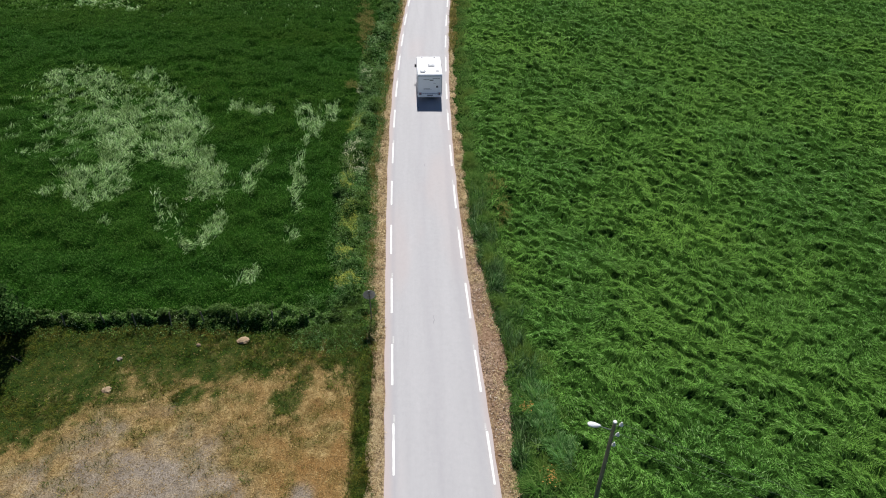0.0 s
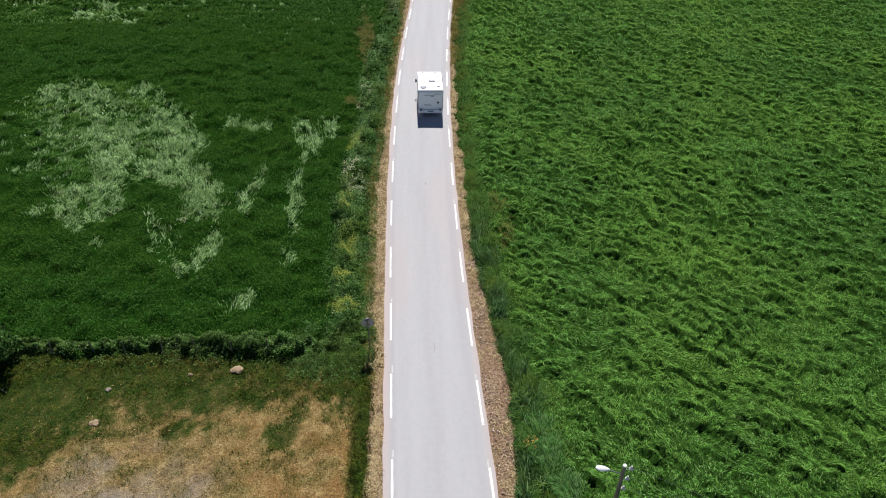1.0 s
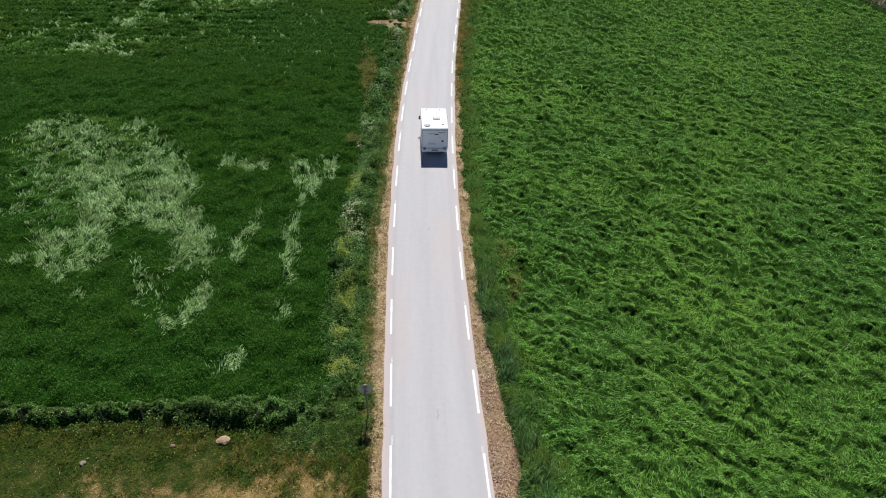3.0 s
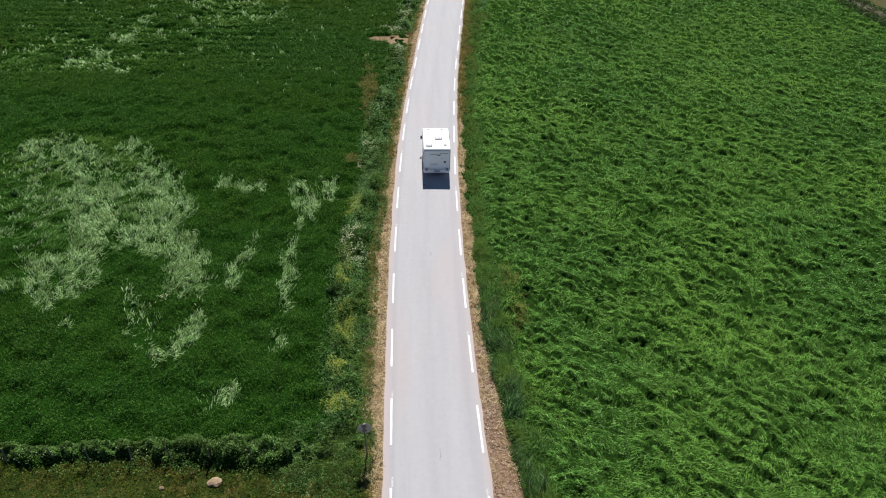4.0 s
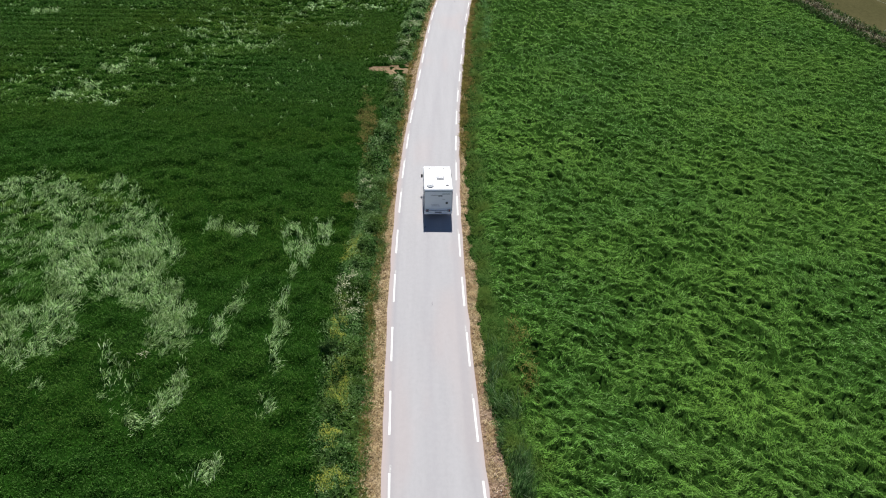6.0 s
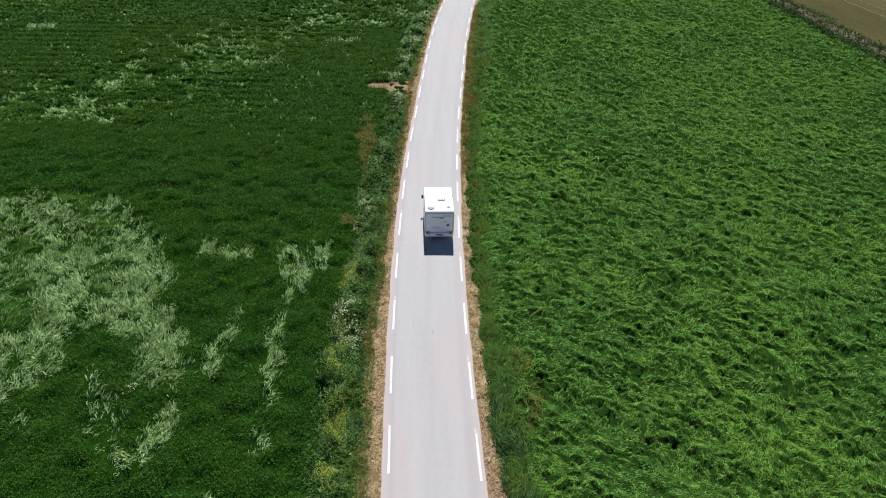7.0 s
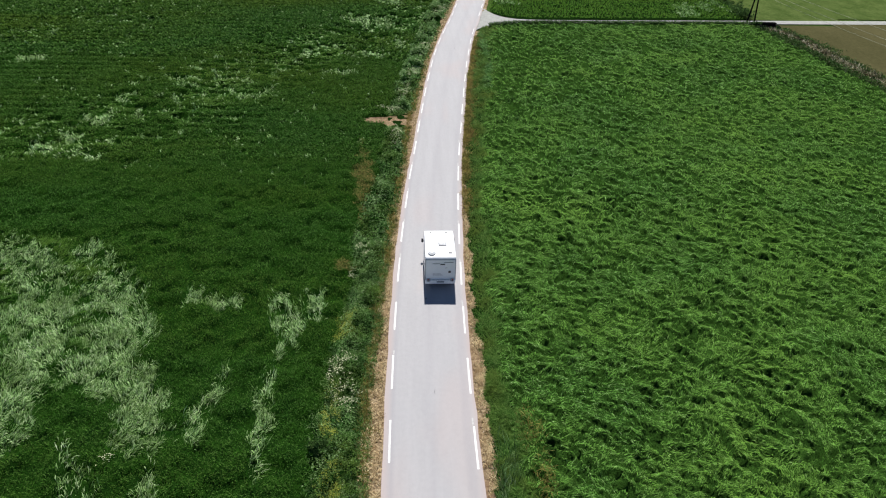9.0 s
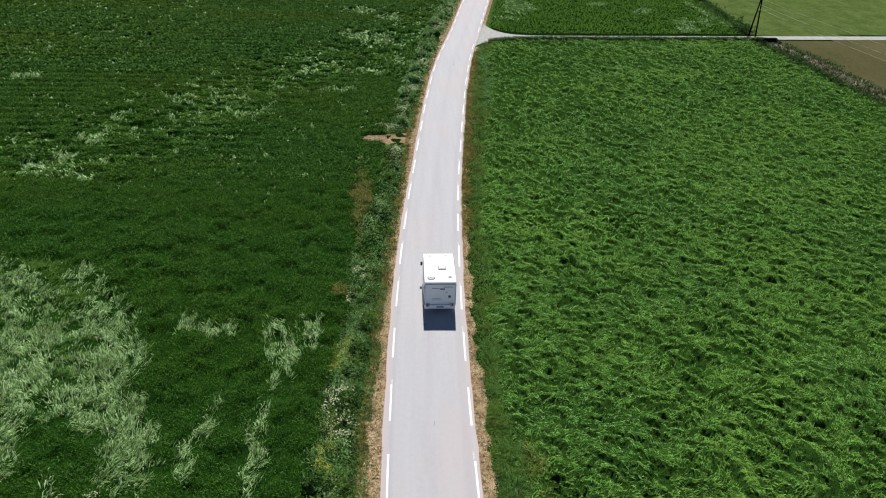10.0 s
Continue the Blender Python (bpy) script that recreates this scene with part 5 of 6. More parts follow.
def build_hedge():
    rng = np.random.default_rng(51)
    n = 36000
    x = rng.uniform(-26.5, -4.6, n)
    y = 33.3 + rng.normal(0, 0.40, n) * (0.8 + 0.5 * smooth(-17, -13, x))
    y = np.where(y > 33.3, 33.3 + 1.4 * (y - 33.3), y)
    front = rng.random(n) < 0.05
    y = np.where(front, 32.2 + rng.normal(0, 0.35, n), y)
    z = np.maximum(hedge_top(x, y), np.where(front, 0.30 * smooth(0.42, 0.65, fbm(x * 1.2, y * 1.2, 83)), 0.0)) * rng.uniform(0.35, 1.12, n) ** 0.5
    v, f = leaf_cards(x, y, z, rng.uniform(0.035, 0.105, n), rng, 0.9)
    stuff("hedge", v, f, M["hedge_leaf"], "low overgrown bramble hedge between yard and crop", "hedge")
    us, vs = np.arange(-27, -4.2, 0.2), np.arange(31.8, 34.8, 0.15)
    vv, ff = grid_np(us, vs, lambda a, b: (a, b, -0.09 + 0.7 * hedge_top(a, b)))
    tagged(new("hedge_bed", mesh_np("hedge_bed", vv, [ff], M["west_canopy"], True)), "inside of the hedge, shade put into its dark colour", "ground", kind="structure")
    k = 40
    xs = rng.choice([-21.3, -16.2, -10.5, -8.3, -5.2, -23.6, -13.0], k) + rng.normal(0, 0.35, k)
    ys = 32.7 + rng.normal(0, 0.3, k)
    v, f = leaf_cards(xs, ys, 0.50 + rng.uniform(0, 0.25, k), rng.uniform(0.03, 0.055, k), rng, 0.5)
    stuff("hedge_blossom", v, f, M["white_flower"], "small white blossoms on the hedge", "flowers")
    # old fence in the hedge
    fence = thing("fence", (-15, 33.0, 0), "old wooden fence posts overgrown by the hedge", "fence")
    bm = bmesh.new()
    rod_bm((0, 0, -0.25), (0, 0, 1.12), 0.05, 0.042, 7, bm)
    rod_bm((0, 0, 1.12), (0, 0, 1.15), 0.042, 0.02, 7, bm)
    first = part("post", bm, M["pole_wood"], fence)
    for i, px in enumerate((-23.4, -20.9, -18.9, -16.7, -14.6, -12.4, -10.2)):
        ob = first if i == 0 else new("post", first.data)
        ob.parent = fence
        ob.matrix_basis = pose(px + 15, -0.25 + 0.1 * math.sin(i * 2.1), 0, 3 * math.sin(i * 1.7), 4 * math.cos(i * 2.3), 0)


def leafy(name, label, at, limbs, clusters, seed, leaf, category, count):
    """Trunk and limbs with a crown of many small leaves in loose clumps."""
    ob = thing(name, at, label, category)
    bm = bmesh.new()
    for a, b, r0, r1 in limbs:
        rod_bm(a, b, r0, r1, 7, bm)
    part("trunk", bm, M["bark"], ob)
    rng = np.random.default_rng(seed)
    xs, ys, zs = [], [], []
    for cx, cy, cz, r in clusters:
        n = int(count * r * r)
        d = rng.normal(0, 1, (n, 3))
        d /= np.linalg.norm(d, axis=1)[:, None]
        rad = r * rng.uniform(0.45, 1.08, n) * (0.8 + 0.4 * vnoise(d[:, 0] * 3 + cx, d[:, 1] * 3 + cy, seed))
        xs.append(cx + d[:, 0] * rad)
        ys.append(cy + d[:, 1] * rad)
        zs.append(np.maximum(cz + d[:, 2] * rad * 0.85, 0.05))
    x, y, z = np.concatenate(xs), np.concatenate(ys), np.concatenate(zs)
    v, f = leaf_cards(x, y, z, leaf * rng.uniform(0.6, 1.5, len(x)), rng, 1.4)
    crown = new("crown", mesh_np("crown", v, f, M["bramble"]))
    crown.parent = ob


def build_bushes():
    leafy("tree", "dense dark green tree shading the yard corner", (-28.3, 31.3, 0),
          [((0, 0, -0.1), (0.1, 0, 2.6), 0.17, 0.12), ((0.1, 0, 2.2), (1.8, 0.3, 3.9), 0.08, 0.03), ((0.1, 0, 2.4), (-1.4, 0.5, 4.4), 0.08, 0.03), ((0.1, 0, 2.5), (0.4, -0.3, 6.0), 0.11, 0.03), ((0.1, 0, 1.2), (1.7, -0.2, 2.0), 0.06, 0.02)],
          [(0.1, 0, 3.6, 1.7), (1.7, 0.2, 3.4, 1.4), (2.3, -0.2, 4.6, 1.2), (2.6, 0.4, 1.7, 0.9), (1.8, 1.2, 1.1, 1.2), (-1.4, 0.4, 3.9, 1.6), (0.6, -0.5, 5.4, 1.5), (1.6, 0.4, 5.6, 1.2), (0.3, 0.2, 6.2, 1.0), (1.3, -0.8, 2.5, 1.1), (0.2, 1.6, 1.3, 1.3), (-0.6, -0.9, 1.6, 1.1), (2.4, 1.6, 0.6, 0.8)],
          62, 0.14, "tree", 620)
    leafy("shrub", "small dark shrub among the roadside weeds", (-6.9, 46.3, 0),
          [((0, 0, -0.05), (0.05, 0, 0.5), 0.03, 0.02), ((0, 0, 0.3), (0.25, 0.15, 0.7), 0.018, 0.008), ((0, 0, 0.3), (-0.25, -0.1, 0.75), 0.018, 0.008)],
          [(0, 0, 0.75, 0.42), (0.3, 0.25, 0.6, 0.34), (-0.3, 0.1, 0.65, 0.36), (0.05, -0.25, 0.5, 0.3)], 63, 0.09, "shrub", 3600)
    br = thing("branch", (-25.3, 30.0, 0.0), "pale dead branch lying in the grass", "branch")
    bm = bmesh.new()
    rod_bm((-0.45, 0.3, 0.03), (0.1, -0.05, 0.06), 0.022, 0.028, 7, bm)
    rod_bm((0.1, -0.05, 0.06), (0.4, -0.22, 0.04), 0.028, 0.016, 7, bm)
    rod_bm((0.05, 0.0, 0.06), (0.25, 0.2, 0.1), 0.016, 0.008, 6, bm)
    part("stem", bm, M["pink_stone"], br)


# ---------------------------------------------------------------- signs, poles, wires
def build_sign():
    s = thing("road_sign", (-3.83, 32.92, -0.05), "round road sign on a grey post, seen from its back", "road sign")
    s.rotation_euler = (0, radians(-1.5), radians(4))
    part("post", rod_bm((0, 0, -0.2), (0, 0, 2.78), 0.038, 0.038, 10), M["pole_wood"], s)
    bm = bmesh.new()
    bmesh.ops.create_cone(bm, cap_ends=True, segments=36, radius1=0.40, radius2=0.40, depth=0.012, matrix=Matrix.Translation((0, 0.05, 2.38)) @ Matrix.Rotation(radians(90), 4, "X"))
    bmesh.ops.bevel(bm, geom=[e for e in bm.edges if len(e.link_faces) == 2 and e.calc_face_angle() > 1], offset=0.004, segments=1, affect="EDGES")
    plate = part("plate", bm, M["sign_back"], s, "dull grey back of the sign plate")
    for z in (2.2, 2.56):
        part("bracket", box_bm(-0.12, 0.12, -0.04, 0.044, z - 0.02, z + 0.02, 0.004, 1), M["metal"], plate)
    part("cap", rod_bm((0, 0, 2.78), (0, 0, 2.81), 0.036, 0.025, 10), M["porcelain"], s)


def wire(name, a, b, sag, label, r=0.012, look_of="wire"):
    cu = bpy.data.curves.new(name, "CURVE")
    cu.dimensions = "3D"
    cu.bevel_depth = r
    cu.bevel_resolution = 1
    sp = cu.splines.new("POLY")
    n = 24
    sp.points.add(n)
    a, b = Vector(a), Vector(b)
    for i in range(n + 1):
        t = i / n
        p = a.lerp(b, t)
        sp.points[i].co = (p.x, p.y, p.z - sag * 4 * t * (1 - t), 1)
    cu.materials.append(M[look_of])
    return tagged(new(name, cu), label, "cable", "overhead wires")


def build_lamp_pole():
    p = thing("street_lamp", (7.95, 19.7, -0.1), "weathered wooden pole with street lamp and insulators", "street lamp")
    part("pole", rod_bm((0.24, 0, -0.3), (0, 0, 7.1), 0.115, 0.085, 14), M["pole_wood"], p)
    part("pole_cap", rod_bm((0, 0, 7.1), (0, 0, 7.16), 0.10, 0.08, 12), M["porcelain"], p, "pale metal pole cap")
    bm = bmesh.new()
    rod_bm((-0.08, 0, 6.52), (-0.36, -0.01, 6.68), 0.025, 0.024, 8, bm)
    rod_bm((-0.36, -0.01, 6.68), (-0.66, -0.02, 6.84), 0.024, 0.022, 8, bm)
    part("arm", bm, M["metal"], p)
    bm = bmesh.new()
    bmesh.ops.create_uvsphere(bm, u_segments=20, v_segments=12, radius=1.0)
    for v in bm.verts:
        t = v.co.x
        v.co = Vector((-0.92 + v.co.x * 0.33, v.co.y * (0.145 - 0.045 * t), 6.93 - 0.09 * t + v.co.z * (0.085 if v.co.z > 0 else 0.05)))
    head = part("lamp_head", bm, M["lamp_shell"], p, "pale oval lamp housing")
    bm = bmesh.new()
    bmesh.ops.create_uvsphere(bm, u_segments=16, v_segments=8, radius=1.0)
    for v in bm.verts:
        v.co = Vector((-0.95 + v.co.x * 0.26, v.co.y * 0.10, 6.89 + v.co.z * 0.05))
    part("lens", bm, M["glass_dark"], head)
    ends = []
    for dz, out in ((6.82, 0.33), (6.06, 0.31), (5.28, 0.27)):
        bm = bmesh.new()
        rod_bm((0.08, 0, dz), (out, 0.02, dz - 0.05), 0.013, 0.013, 6, bm)
        rod_bm((out, 0.02, dz - 0.05), (out, 0.02, dz + 0.06), 0.013, 0.013, 6, bm)
        br = part("bracket", bm, M["metal"], p)
        bm = bmesh.new()
        for z, r in ((0.06, 0.10), (0.13, 0.075), (0.19, 0.05)):
            bmesh.ops.create_cone(bm, cap_ends=True, segments=12, radius1=r, radius2=r * 0.6, depth=0.07, matrix=Matrix.Translation((out, 0.02, dz + z)))
        cup = part("insulator", bm, M["porcelain"], br, "white porcelain insulator")
        part("skirt", rod_bm((out, 0.02, dz - 0.05), (out, 0.02, dz + 0.022), 0.055, 0.075, 12), M["dark"], cup)
        ends.append((7.95 + out, 19.72, dz + 0.05))
    for i, e in enumerate(ends):
        wire("overhead_wire", e, (e[0] + 42, e[1] - 20.5 + 0.5 * i, e[2] + 0.2), 0.7, "thin bare overhead wire leaving the lamp pole", 0.005)


def build_far_pole():
    p = thing("utility_pole", (60.5, 146.6, -0.1), "dark wooden two-legged utility pole beside the farm track", "utility pole")
    part("leg", rod_bm((-0.75, 0.0, -0.3), (0.05, 0, 7.6), 0.15, 0.11, 10), M["dark_wood"], p)
    part("leg", rod_bm((0.75, 0.0, -0.3), (0.15, 0, 7.6), 0.15, 0.11, 10), M["dark_wood"], p)
    part("brace", rod_bm((-0.2, -0.12, 5.0), (0.4, -0.12, 5.0), 0.05, 0.05, 8), M["dark_wood"], p)
    for i, z in enumerate((7.2, 6.2, 5.5)):
        bm = bmesh.new()
        rod_bm((0.12, -0.1, z - 0.1), (0.30, -0.28, z - 0.1), 0.02, 0.02, 6, bm)
        hook = part("bracket", bm, M["metal"], p)
        bm = bmesh.new()
        for dz, r in ((0.0, 0.07), (0.07, 0.055)):
            bmesh.ops.create_cone(bm, cap_ends=True, segments=10, radius1=r, radius2=r * 0.6, depth=0.09, matrix=Matrix.Translation((0.30, -0.28, z - 0.05 + dz)))
        part("insulator", bm, M["porcelain"], hook)
        e = (60.8, 146.3, z - 0.1)
        wire("overhead_wire", e, (e[0] + 17.5 - 1.2 * i, e[1] - 70, z - 0.1), 0.9, "thin pale overhead wire above the bare field", 0.019, "wire_pale")


# ---------------------------------------------------------------- far fields and farm road
def build_far():
    us, vs = np.concatenate([np.arange(8.4, 20, 0.2), np.arange(20, 100, 0.8), np.linspace(101, 260, 20)]), np.linspace(0, 1, 7)

    def place(x, t):
        lo = apron_near(x)
        hi = apron_far(x)
        y = lo + (hi - lo) * t
        return x, y, 0.035 * np.sin(t * np.pi) - 0.25 * smooth(0.15, -0.25, x - road_right(y))
    v, f = grid_np(us, vs, place)
    tagged(new("farm_road", mesh_np("farm_road", v, [f], M["gravel_road"], True)), "narrow pale gravel farm track leaving the road", "road", kind="structure")
    # fallow field beyond the ditch, mown meadow behind the track
    def sheet(name, x0, x1, y0, y1, z, mat, label, keep, step=1.8):
        us, vs = np.arange(x0, x1, step), np.arange(y0, y1, step)
        v, f = grid_np(us, vs, lambda x, y: (x, y, z + 0.06 * (fbm(x * 0.3, y * 0.3, 91) - 0.5)))
        c = v[f].mean(1)
        tagged(new(name, mesh_np(name, v, [f[keep(c[:, 0], c[:, 1])]], mat, True)), label, "field", kind="structure")
    sheet("field_fallow", 62, 220, 20, 160, -0.05, M["fallow"], "bare olive-brown fallow field", lambda x, y: (x > field_east(y) + 3.0) & (y < farm_near(x) - 0.3))
    sheet("field_meadow", 58, 260, 146, 330, -0.05, M["meadow"], "mown pale green meadow", lambda x, y: (y > farm_far(x) + 0.6) & (x > 61 + 0.05 * (y - 150)))
    sheet("field_north", 9, 66, 146, 330, 0.0, M["shade_green"], "dark green field floor behind the farm track, coloured as shade", lambda x, y: (y > apron_far(x) + 0.4) & (x < 61 + 0.05 * (y - 150)) & (x > road_right(y) + 1.6), 0.8)
    rng = np.random.default_rng(71)
    x, y = scatter(rng, 10, 66, 146, 200, 12)
    k = (y > apron_far(x) + 0.5) & (x < 60.5 + 0.05 * (y - 150)) & (x > road_right(y) + 1.2)
    x, y = x[k], y[k]
    n = len(x)
    v, f = blades(x, y, 0.1 + 0.25 * fbm(x * 0.4, y * 0.4, 92), rng.uniform(0, 6.28, n), rng.uniform(0.25, 0.55, n), 0.13 * rng.uniform(0.7, 1.3, n), rng.uniform(0.5, 0.85, n), rng.uniform(0.2, 0.7, n))
    stuff("far_crop", v, f, M["rye_far"], "green crop behind the farm track", "grass crop")
    x, y = scatter(rng, 14, 62, 148, 200, 6.5)
    d = ellipses(x, y, [(20, 168.4, 7.6, 3.5, 79), (16.5, 158, 2.5, 2.0, 0), (38, 172, 3, 1.6, 68), (45.7, 166.6, 3.3, 1.6, 68), (50.8, 153.8, 5.4, 2, 81), (55.6, 157.7, 4.8, 1.2, 85), (58.6, 166, 0.8, 13, 3)], 0.9, 0.7, 93)
    k = (d > 0.05) & (y > apron_far(x) + 0.8)
    x, y = x[k], y[k]
    n = len(x)
    v, f = blades(x, y, np.full(n, 0.35), rng.uniform(0, 6.28, n), rng.uniform(0.35, 0.7, n), rng.uniform(0.12, 0.24, n), rng.uniform(0.3, 0.7, n), rng.uniform(0.1, 0.5, n))
    stuff("far_weeds", v, f, M["pale_herb"], "pale flowering weeds in the far crop", "weeds")
    # reeds and scrub along the ditch
    n = 12000
    y = rng.uniform(80, 142.5, n)
    x = field_east(y) + 2.5 + rng.normal(0, 0.95, n)
    v, f = blades(x, y, np.full(n, -0.05), rng.uniform(0, 6.28, n), rng.uniform(0.5, 1.1, n) * (0.3 + 1.2 * fbm(x * 0.6, y * 0.6, 94)), rng.uniform(0.08, 0.18, n), rng.uniform(0.5, 0.9, n), rng.uniform(0.4, 0.9, n), rng.normal(0, 0.6, n))
    stuff("dead_reeds", v, f, M["reed"], "pale dead reeds along the field ditch", "reeds")
    n = 17000
    y = rng.uniform(70, 142.5, n)
    x = field_east(y) + np.where(rng.random(n) < 0.62, 0.4, 4.2) + rng.normal(0, 0.62, n)
    v, f = leaf_cards(x, y, rng.uniform(0.0, 0.8, n) * (0.4 + fbm(x * 0.4, y * 0.4, 95)), rng.uniform(0.12, 0.28, n), rng, 1.2)
    stuff("ditch_scrub", v, f, M["bramble"], "dark green scrub along the field ditch", "scrub")
    # rank dark grass along the near side of the track
    n = 9000
    x = rng.uniform(11.5, 62, n)
    y = apron_near(x) - rng.uniform(0.65, 1.6, n)
    v, f = strands(x, y, rng.uniform(0.1, 0.55, n), rng.uniform(0, 6.28, n), rng.uniform(0.25, 0.5, n), rng.uniform(0.08, 0.14, n), rng.uniform(0.4, 0.9, n), rng.uniform(0.2, 0.8, n))
    stuff("track_grass", v, f, M["bramble"], "rank dark green grass along the farm track", "grass")
    n = 9000
    t = rng.uniform(0, 1, n)
    x, y = 61.2 + 2.2 * t + rng.normal(0, 0.9, n), 150 + 45 * t + rng.normal(0, 0.4, n)
    h = (0.3 + 1.5 * smooth(0.4, 0.7, fbm(x * 0.3, y * 0.3, 96))) * rng.uniform(0.1, 1, n)
    v, f = leaf_cards(x, y, h, rng.uniform(0.15, 0.34, n), rng, 1.3)
    stuff("far_hedge", v, f, M["bramble"], "dark scrub row between two far fields", "hedge")
    c = thing("culvert", (63.0, 145.0, -0.1), "dark timber culvert mouth under the farm track", "culvert")
    part("headwall", box_bm(-1.8, 1.8, 0.2, 1.0, -0.2, 0.62, 0.03, 1), M["dark_wood"], c)
    part("wing", box_bm(1.4, 1.8, -1.6, 0.2, -0.2, 0.45, 0.03, 1), M["dark_wood"], c)
    part("wing", box_bm(-1.8, -1.45, -1.6, 0.2, -0.2, 0.45, 0.03, 1), M["dark_wood"], c)
    part("channel", box_bm(-1.45, 1.4, -1.9, 0.2, -0.1, 0.08, 0.02, 1), M["dark_wood"], c)
    # trampled field entrance west of the road
    us, vs = np.linspace(-8.2, -1.4, 40), np.linspace(-2.2, 2.2, 26)

    def spur(x, s):
        k = 1 + 0.8 * smooth(-3.6, -1.6, x)
        rag = (fbm(x * 0.9, s * 0.9, 97) - 0.5) * 0.8
        end = smooth(-8.2, -7.0, x + rag)
        return x, 97.0 + s * 0.92 * k * (0.3 + 0.7 * end), 0.02 + 0.1 * (fbm(x * 1.5, s * 1.5, 98) - 0.5) - 0.02 * (np.abs(s) / 2.2) ** 3
    v, f = grid_np(us, vs, spur)
    tagged(new("field_entrance", mesh_np("field_entrance", v, [f], M["verge_soil"], True, {"gravel": 0 * v[:, 0], "rust": 0.8 * fbm(v[:, 0], v[:, 1], 99)})), "bare trampled earth entrance into the crop", "ground", kind="structure")


# ---------------------------------------------------------------- the motorhome
def build_motorhome():
    v = thing("motorhome", (0.66, 62.93, 0.03), "white coachbuilt motorhome on the pale country road", "motorhome")
    v.rotation_euler = (0, 0, radians(1.0))
    W = 1.19
    # living body: rear wall at y = 0
    shell = [(0.0, 0.62), (0.02, 2.70), (0.16, 2.80), (3.6, 2.83), (4.35, 2.62), (4.75, 2.05), (4.7, 1.75), (4.35, 1.5), (4.3, 0.42), (3.9, 0.40), (0.4, 0.40), (0.05, 0.5)]
    body = part("body", profile_bm(shell, -W, W, 0.06, 3), M["white_body"], v)
    cab = [(4.3, 0.40), (4.3, 1.95), (4.55, 2.0), (5.15, 1.28), (5.85, 1.05), (6.0, 0.8), (6.02, 0.42), (5.6, 0.36)]
    part("cab", profile_bm(cab, -0.98, 0.98, 0.07, 3), M["white_body"], v)
    part("windscreen", profile_bm([(4.62, 1.93), (5.13, 1.32), (5.16, 1.345), (4.65, 1.955)], -0.86, 0.86), M["glass_dark"], v)
    # roof fittings
    hatch = part("roof_hatch", box_bm(-0.05, 0.47, 1.75, 2.15, 2.82, 2.89, 0.02, 2), M["hatch_acrylic"], v)
    for x0, x1, y0, y1 in ((-0.11, 0.53, 1.67, 1.745), (-0.11, 0.53, 2.155, 2.20), (-0.11, -0.055, 1.746, 2.154), (0.475, 0.53, 1.746, 2.154)):
        part("hatch_frame", box_bm(x0, x1, y0, y1, 2.80, 2.86, 0.006, 1), M["line_grey"], hatch)
    for x0 in (0.06, 0.18, 0.30):
        part("hatch_rib", box_bm(x0, x0 + 0.03, 1.80, 2.10, 2.886, 2.894), M["line_grey"], hatch)
    small = part("roof_vent", box_bm(0.62, 0.90, 0.62, 0.82, 2.80, 2.845, 0.012, 1), M["line_grey"], v)
    part("vent_slot", box_bm(0.66, 0.86, 0.66, 0.70, 2.845, 2.852), M["dark"], small)
    bm = bmesh.new()
    bmesh.ops.create_cone(bm, cap_ends=True, segments=28, radius1=0.31, radius2=0.28, depth=0.07, matrix=Matrix.Translation((-0.68, 0.62, 2.845)))
    dome = part("satellite_dish", bm, M["dish_grey"], v, "pale grey round satellite dish")
    bm = bmesh.new()
    bmesh.ops.create_cone(bm, cap_ends=True, segments=24, radius1=0.18, radius2=0.13, depth=0.05, matrix=Matrix.Translation((-0.68, 0.70, 2.90)))
    part("dish_ring", bm, M["white_body"], dome)
    part("dish_foot", box_bm(-0.84, -0.52, 0.30, 0.38, 2.80, 2.86, 0.01, 1), M["trim_grey"], dome)
    for x0, x1 in ((-0.75, -0.60), (0.50, 0.66)):
        part("roof_rail", box_bm(x0, x1, 3.62, 3.70, 2.80, 2.87, 0.015, 1), M["dark"], v)
    part("roof_seam", box_bm(-0.55, 0.02, 1.30, 1.33, 2.812, 2.824), M["trim_grey"], v)
    # rear wall
    part("rear_seam", box_bm(-W + 0.03, W - 0.03, -0.012, 0.02, 2.60, 2.64), M["trim_grey"], v)
    part("corner_trim", box_bm(-W - 0.006, -W + 0.05, -0.015, 0.05, 0.7, 2.62, 0.01, 1), M["trim_grey"], v)
    part("corner_trim", box_bm(W - 0.05, W + 0.006, -0.015, 0.05, 0.7, 2.62, 0.01, 1), M["trim_grey"], v)
    part("brake_light", box_bm(-0.02, 0.34, -0.035, 0.0, 2.16, 2.24, 0.01, 1), M["dark"], v)
    for x0, x1, z0, z1 in ((-0.62, -0.06, 2.25, 2.28), (0.28, 0.98, 2.36, 2.40), (0.35, 0.55, 1.86, 1.885), (-0.60, 0.02, 1.30, 1.325), (-0.60, 0.15, 1.20, 1.215)):
        part("body_stripe", box_bm(x0, x1, -0.010, 0.0, z0, z1), M["line_grey"], v)
    port = part("rear_hatch_lock", box_bm(0.62, 0.80, -0.022, 0.0, 1.42, 1.60, 0.03, 2), M["dark"], v)
    part("lock_knob", box_bm(0.68, 0.74, -0.04, -0.022, 1.48, 1.54, 0.012, 1), M["line_grey"], port)
    bumper = part("bumper", box_bm(-W + 0.02, W - 0.02, -0.10, 0.10, 0.42, 0.80, 0.05, 3), M["white_body"], v)
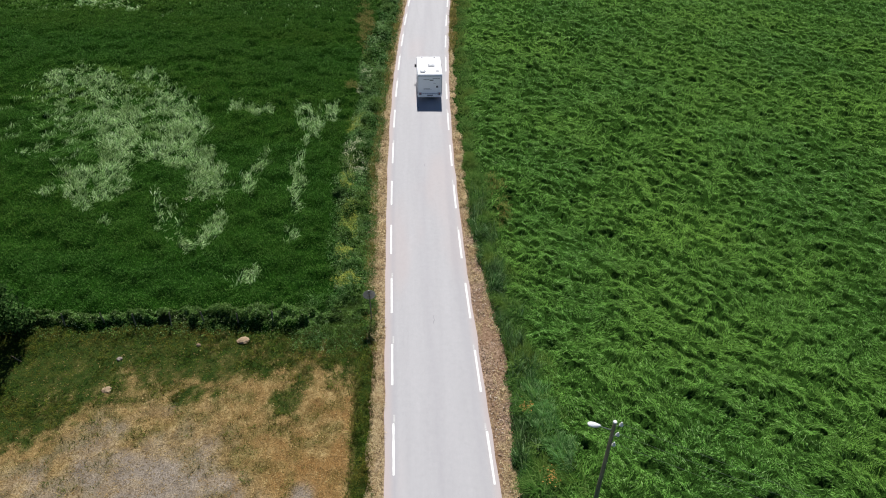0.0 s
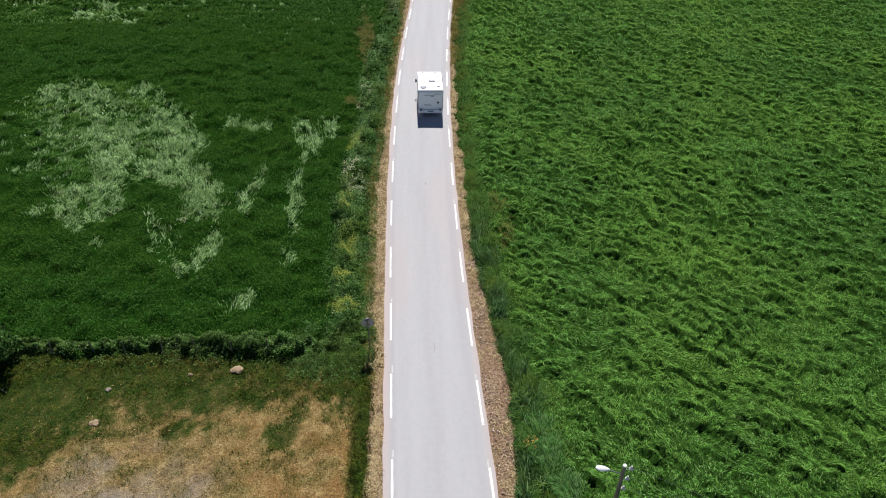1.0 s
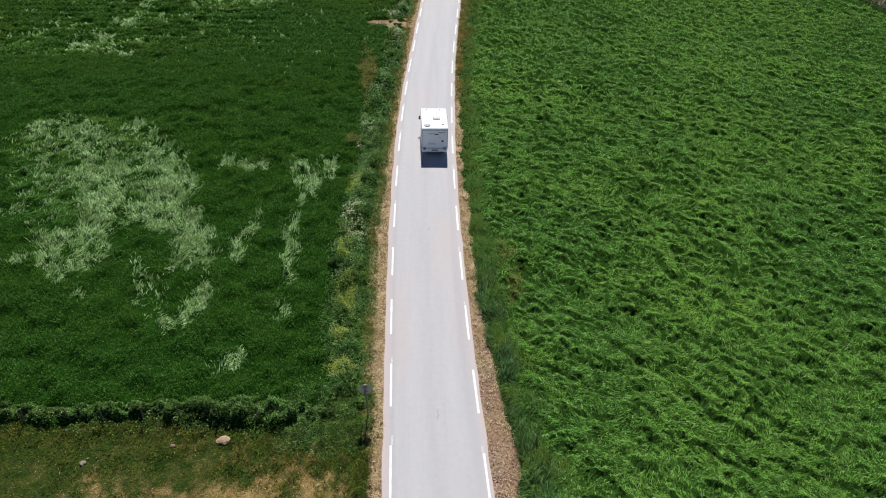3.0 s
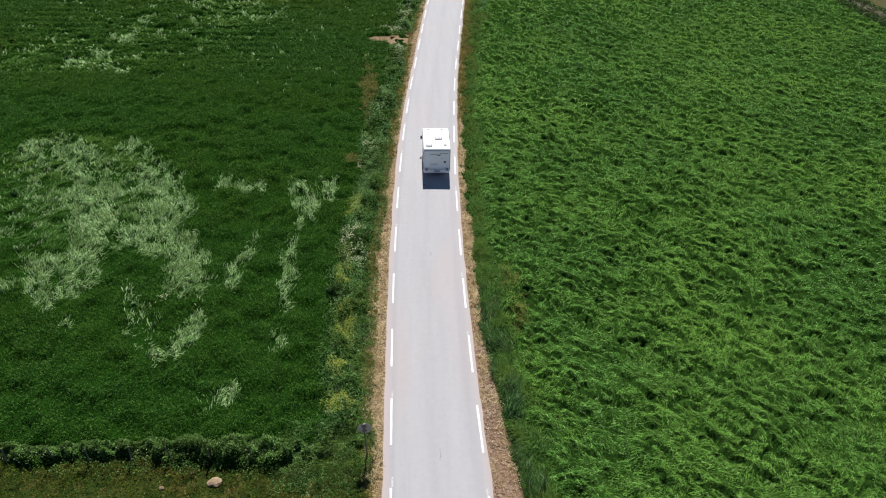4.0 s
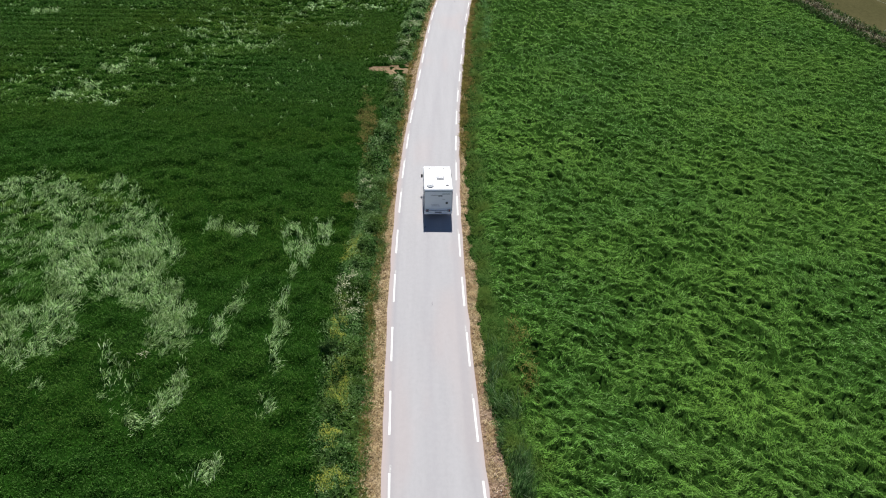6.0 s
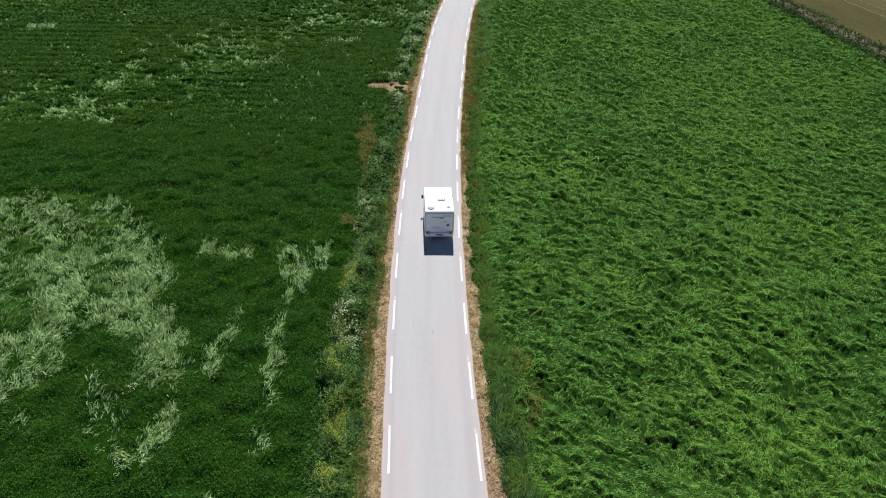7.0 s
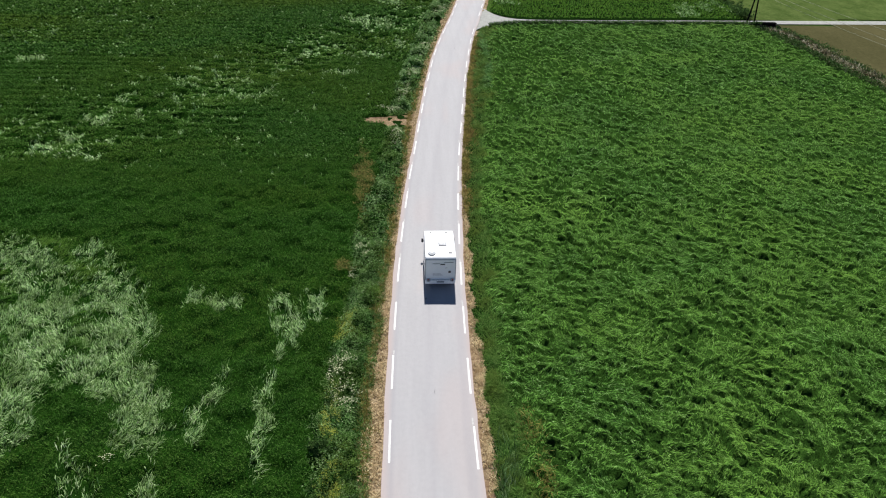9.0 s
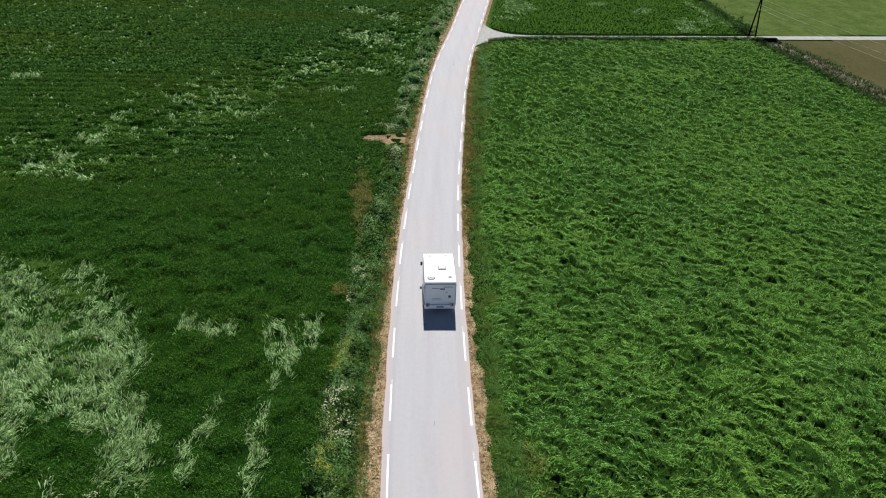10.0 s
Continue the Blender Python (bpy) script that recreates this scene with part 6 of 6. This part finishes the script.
    part("plate_recess", box_bm(-0.28, 0.30, -0.115, -0.09, 0.56, 0.70, 0.01, 1), M["trim_grey"], bumper)
    part("plate_bar", box_bm(-0.22, 0.24, -0.125, -0.112, 0.60, 0.66), M["line_grey"], bumper)
    part("bumper_line", box_bm(-W + 0.1, W - 0.1, -0.108, -0.09, 0.79, 0.81), M["line_grey"], bumper)
    for s in (-1, 1):
        lamp = part("tail_light", box_bm(min(s * 0.78, s * 1.06), max(s * 0.78, s * 1.06), -0.118, -0.06, 0.66, 0.93, 0.03, 2), M["trim_grey"], v)
        for cz, m in ((0.73, "dark"), (0.86, "red_lens")):
            part("lens", rod_bm((s * 0.95, -0.10, cz), (s * 0.95, -0.13, cz), 0.05, 0.05, 12), M[m], lamp)
        # mirrors on stalks
        bm = bmesh.new()
        rod_bm((s * 0.96, 4.72, 1.38), (s * 1.28, 4.62, 1.50), 0.022, 0.022, 6, bm)
        arm = part("mirror", bm, M["dark"], v, "black wing mirror")
        part("mirror_shell", box_bm(min(s * 1.22, s * 1.38), max(s * 1.22, s * 1.38), 4.55, 4.68, 1.36, 1.70, 0.04, 2), M["dark"], arm)
        # side windows, door and lower skirt
        x0, x1 = (W - 0.01, W + 0.012) if s > 0 else (-W - 0.012, -W + 0.01)
        for y0, y1 in ((0.7, 1.5), (2.3, 3.2)):
            win = part("side_window", box_bm(x0, x1, y0, y1, 1.55, 2.1, 0.008, 1), M["glass_dark"], v)
            part("window_frame", box_bm(min(x0, x1) + 0.004, max(x0, x1) - 0.004, y0 - 0.04, y1 + 0.04, 1.51, 2.14), M["trim_grey"], win)
        part("side_skirt", box_bm(x0, x1, 0.4, 4.2, 0.42, 0.66, 0.004, 1), M["trim_grey"], v)
        part("cab_window", box_bm(0.97 if s > 0 else -0.995, 0.995 if s > 0 else -0.97, 4.55, 5.0, 1.3, 1.75, 0.006, 1), M["glass_dark"], v)
        for wy in (1.25, 5.05):
            hub = (s * 0.90, wy, 0.33)
            bm = bmesh.new()
            bmesh.ops.create_cone(bm, cap_ends=True, segments=28, radius1=0.34, radius2=0.34, depth=0.22, matrix=Matrix.Translation(hub) @ Matrix.Rotation(radians(90), 4, "Y"))
            bmesh.ops.bevel(bm, geom=[e for e in bm.edges if e.calc_face_angle(0) > 1], offset=0.03, segments=2, affect="EDGES")
            wheel = part("wheel", bm, M["rubber"], v)
            part("rim", rod_bm((s * 0.995, wy, 0.33), (s * 1.018, wy, 0.33), 0.21, 0.19, 20), M["metal"], wheel)
        part("headlight", box_bm(min(s * 0.6, s * 0.92), max(s * 0.6, s * 0.92), 5.86, 6.03, 0.72, 0.92, 0.03, 2), M["glass_dark"], v)
    part("step_plate", box_bm(-0.8, 0.8, 0.2, 4.2, 0.32, 0.42, 0.02, 1), M["dark"], v)


build_ground()
build_road()
build_fields()
build_verges()
build_yard()
build_far()
build_motorhome()
build_sign()
build_lamp_pole()
build_far_pole()
build_hedge()
build_bushes()
build_stones()
build_weeds()
build_east_crop()
build_west_crop()
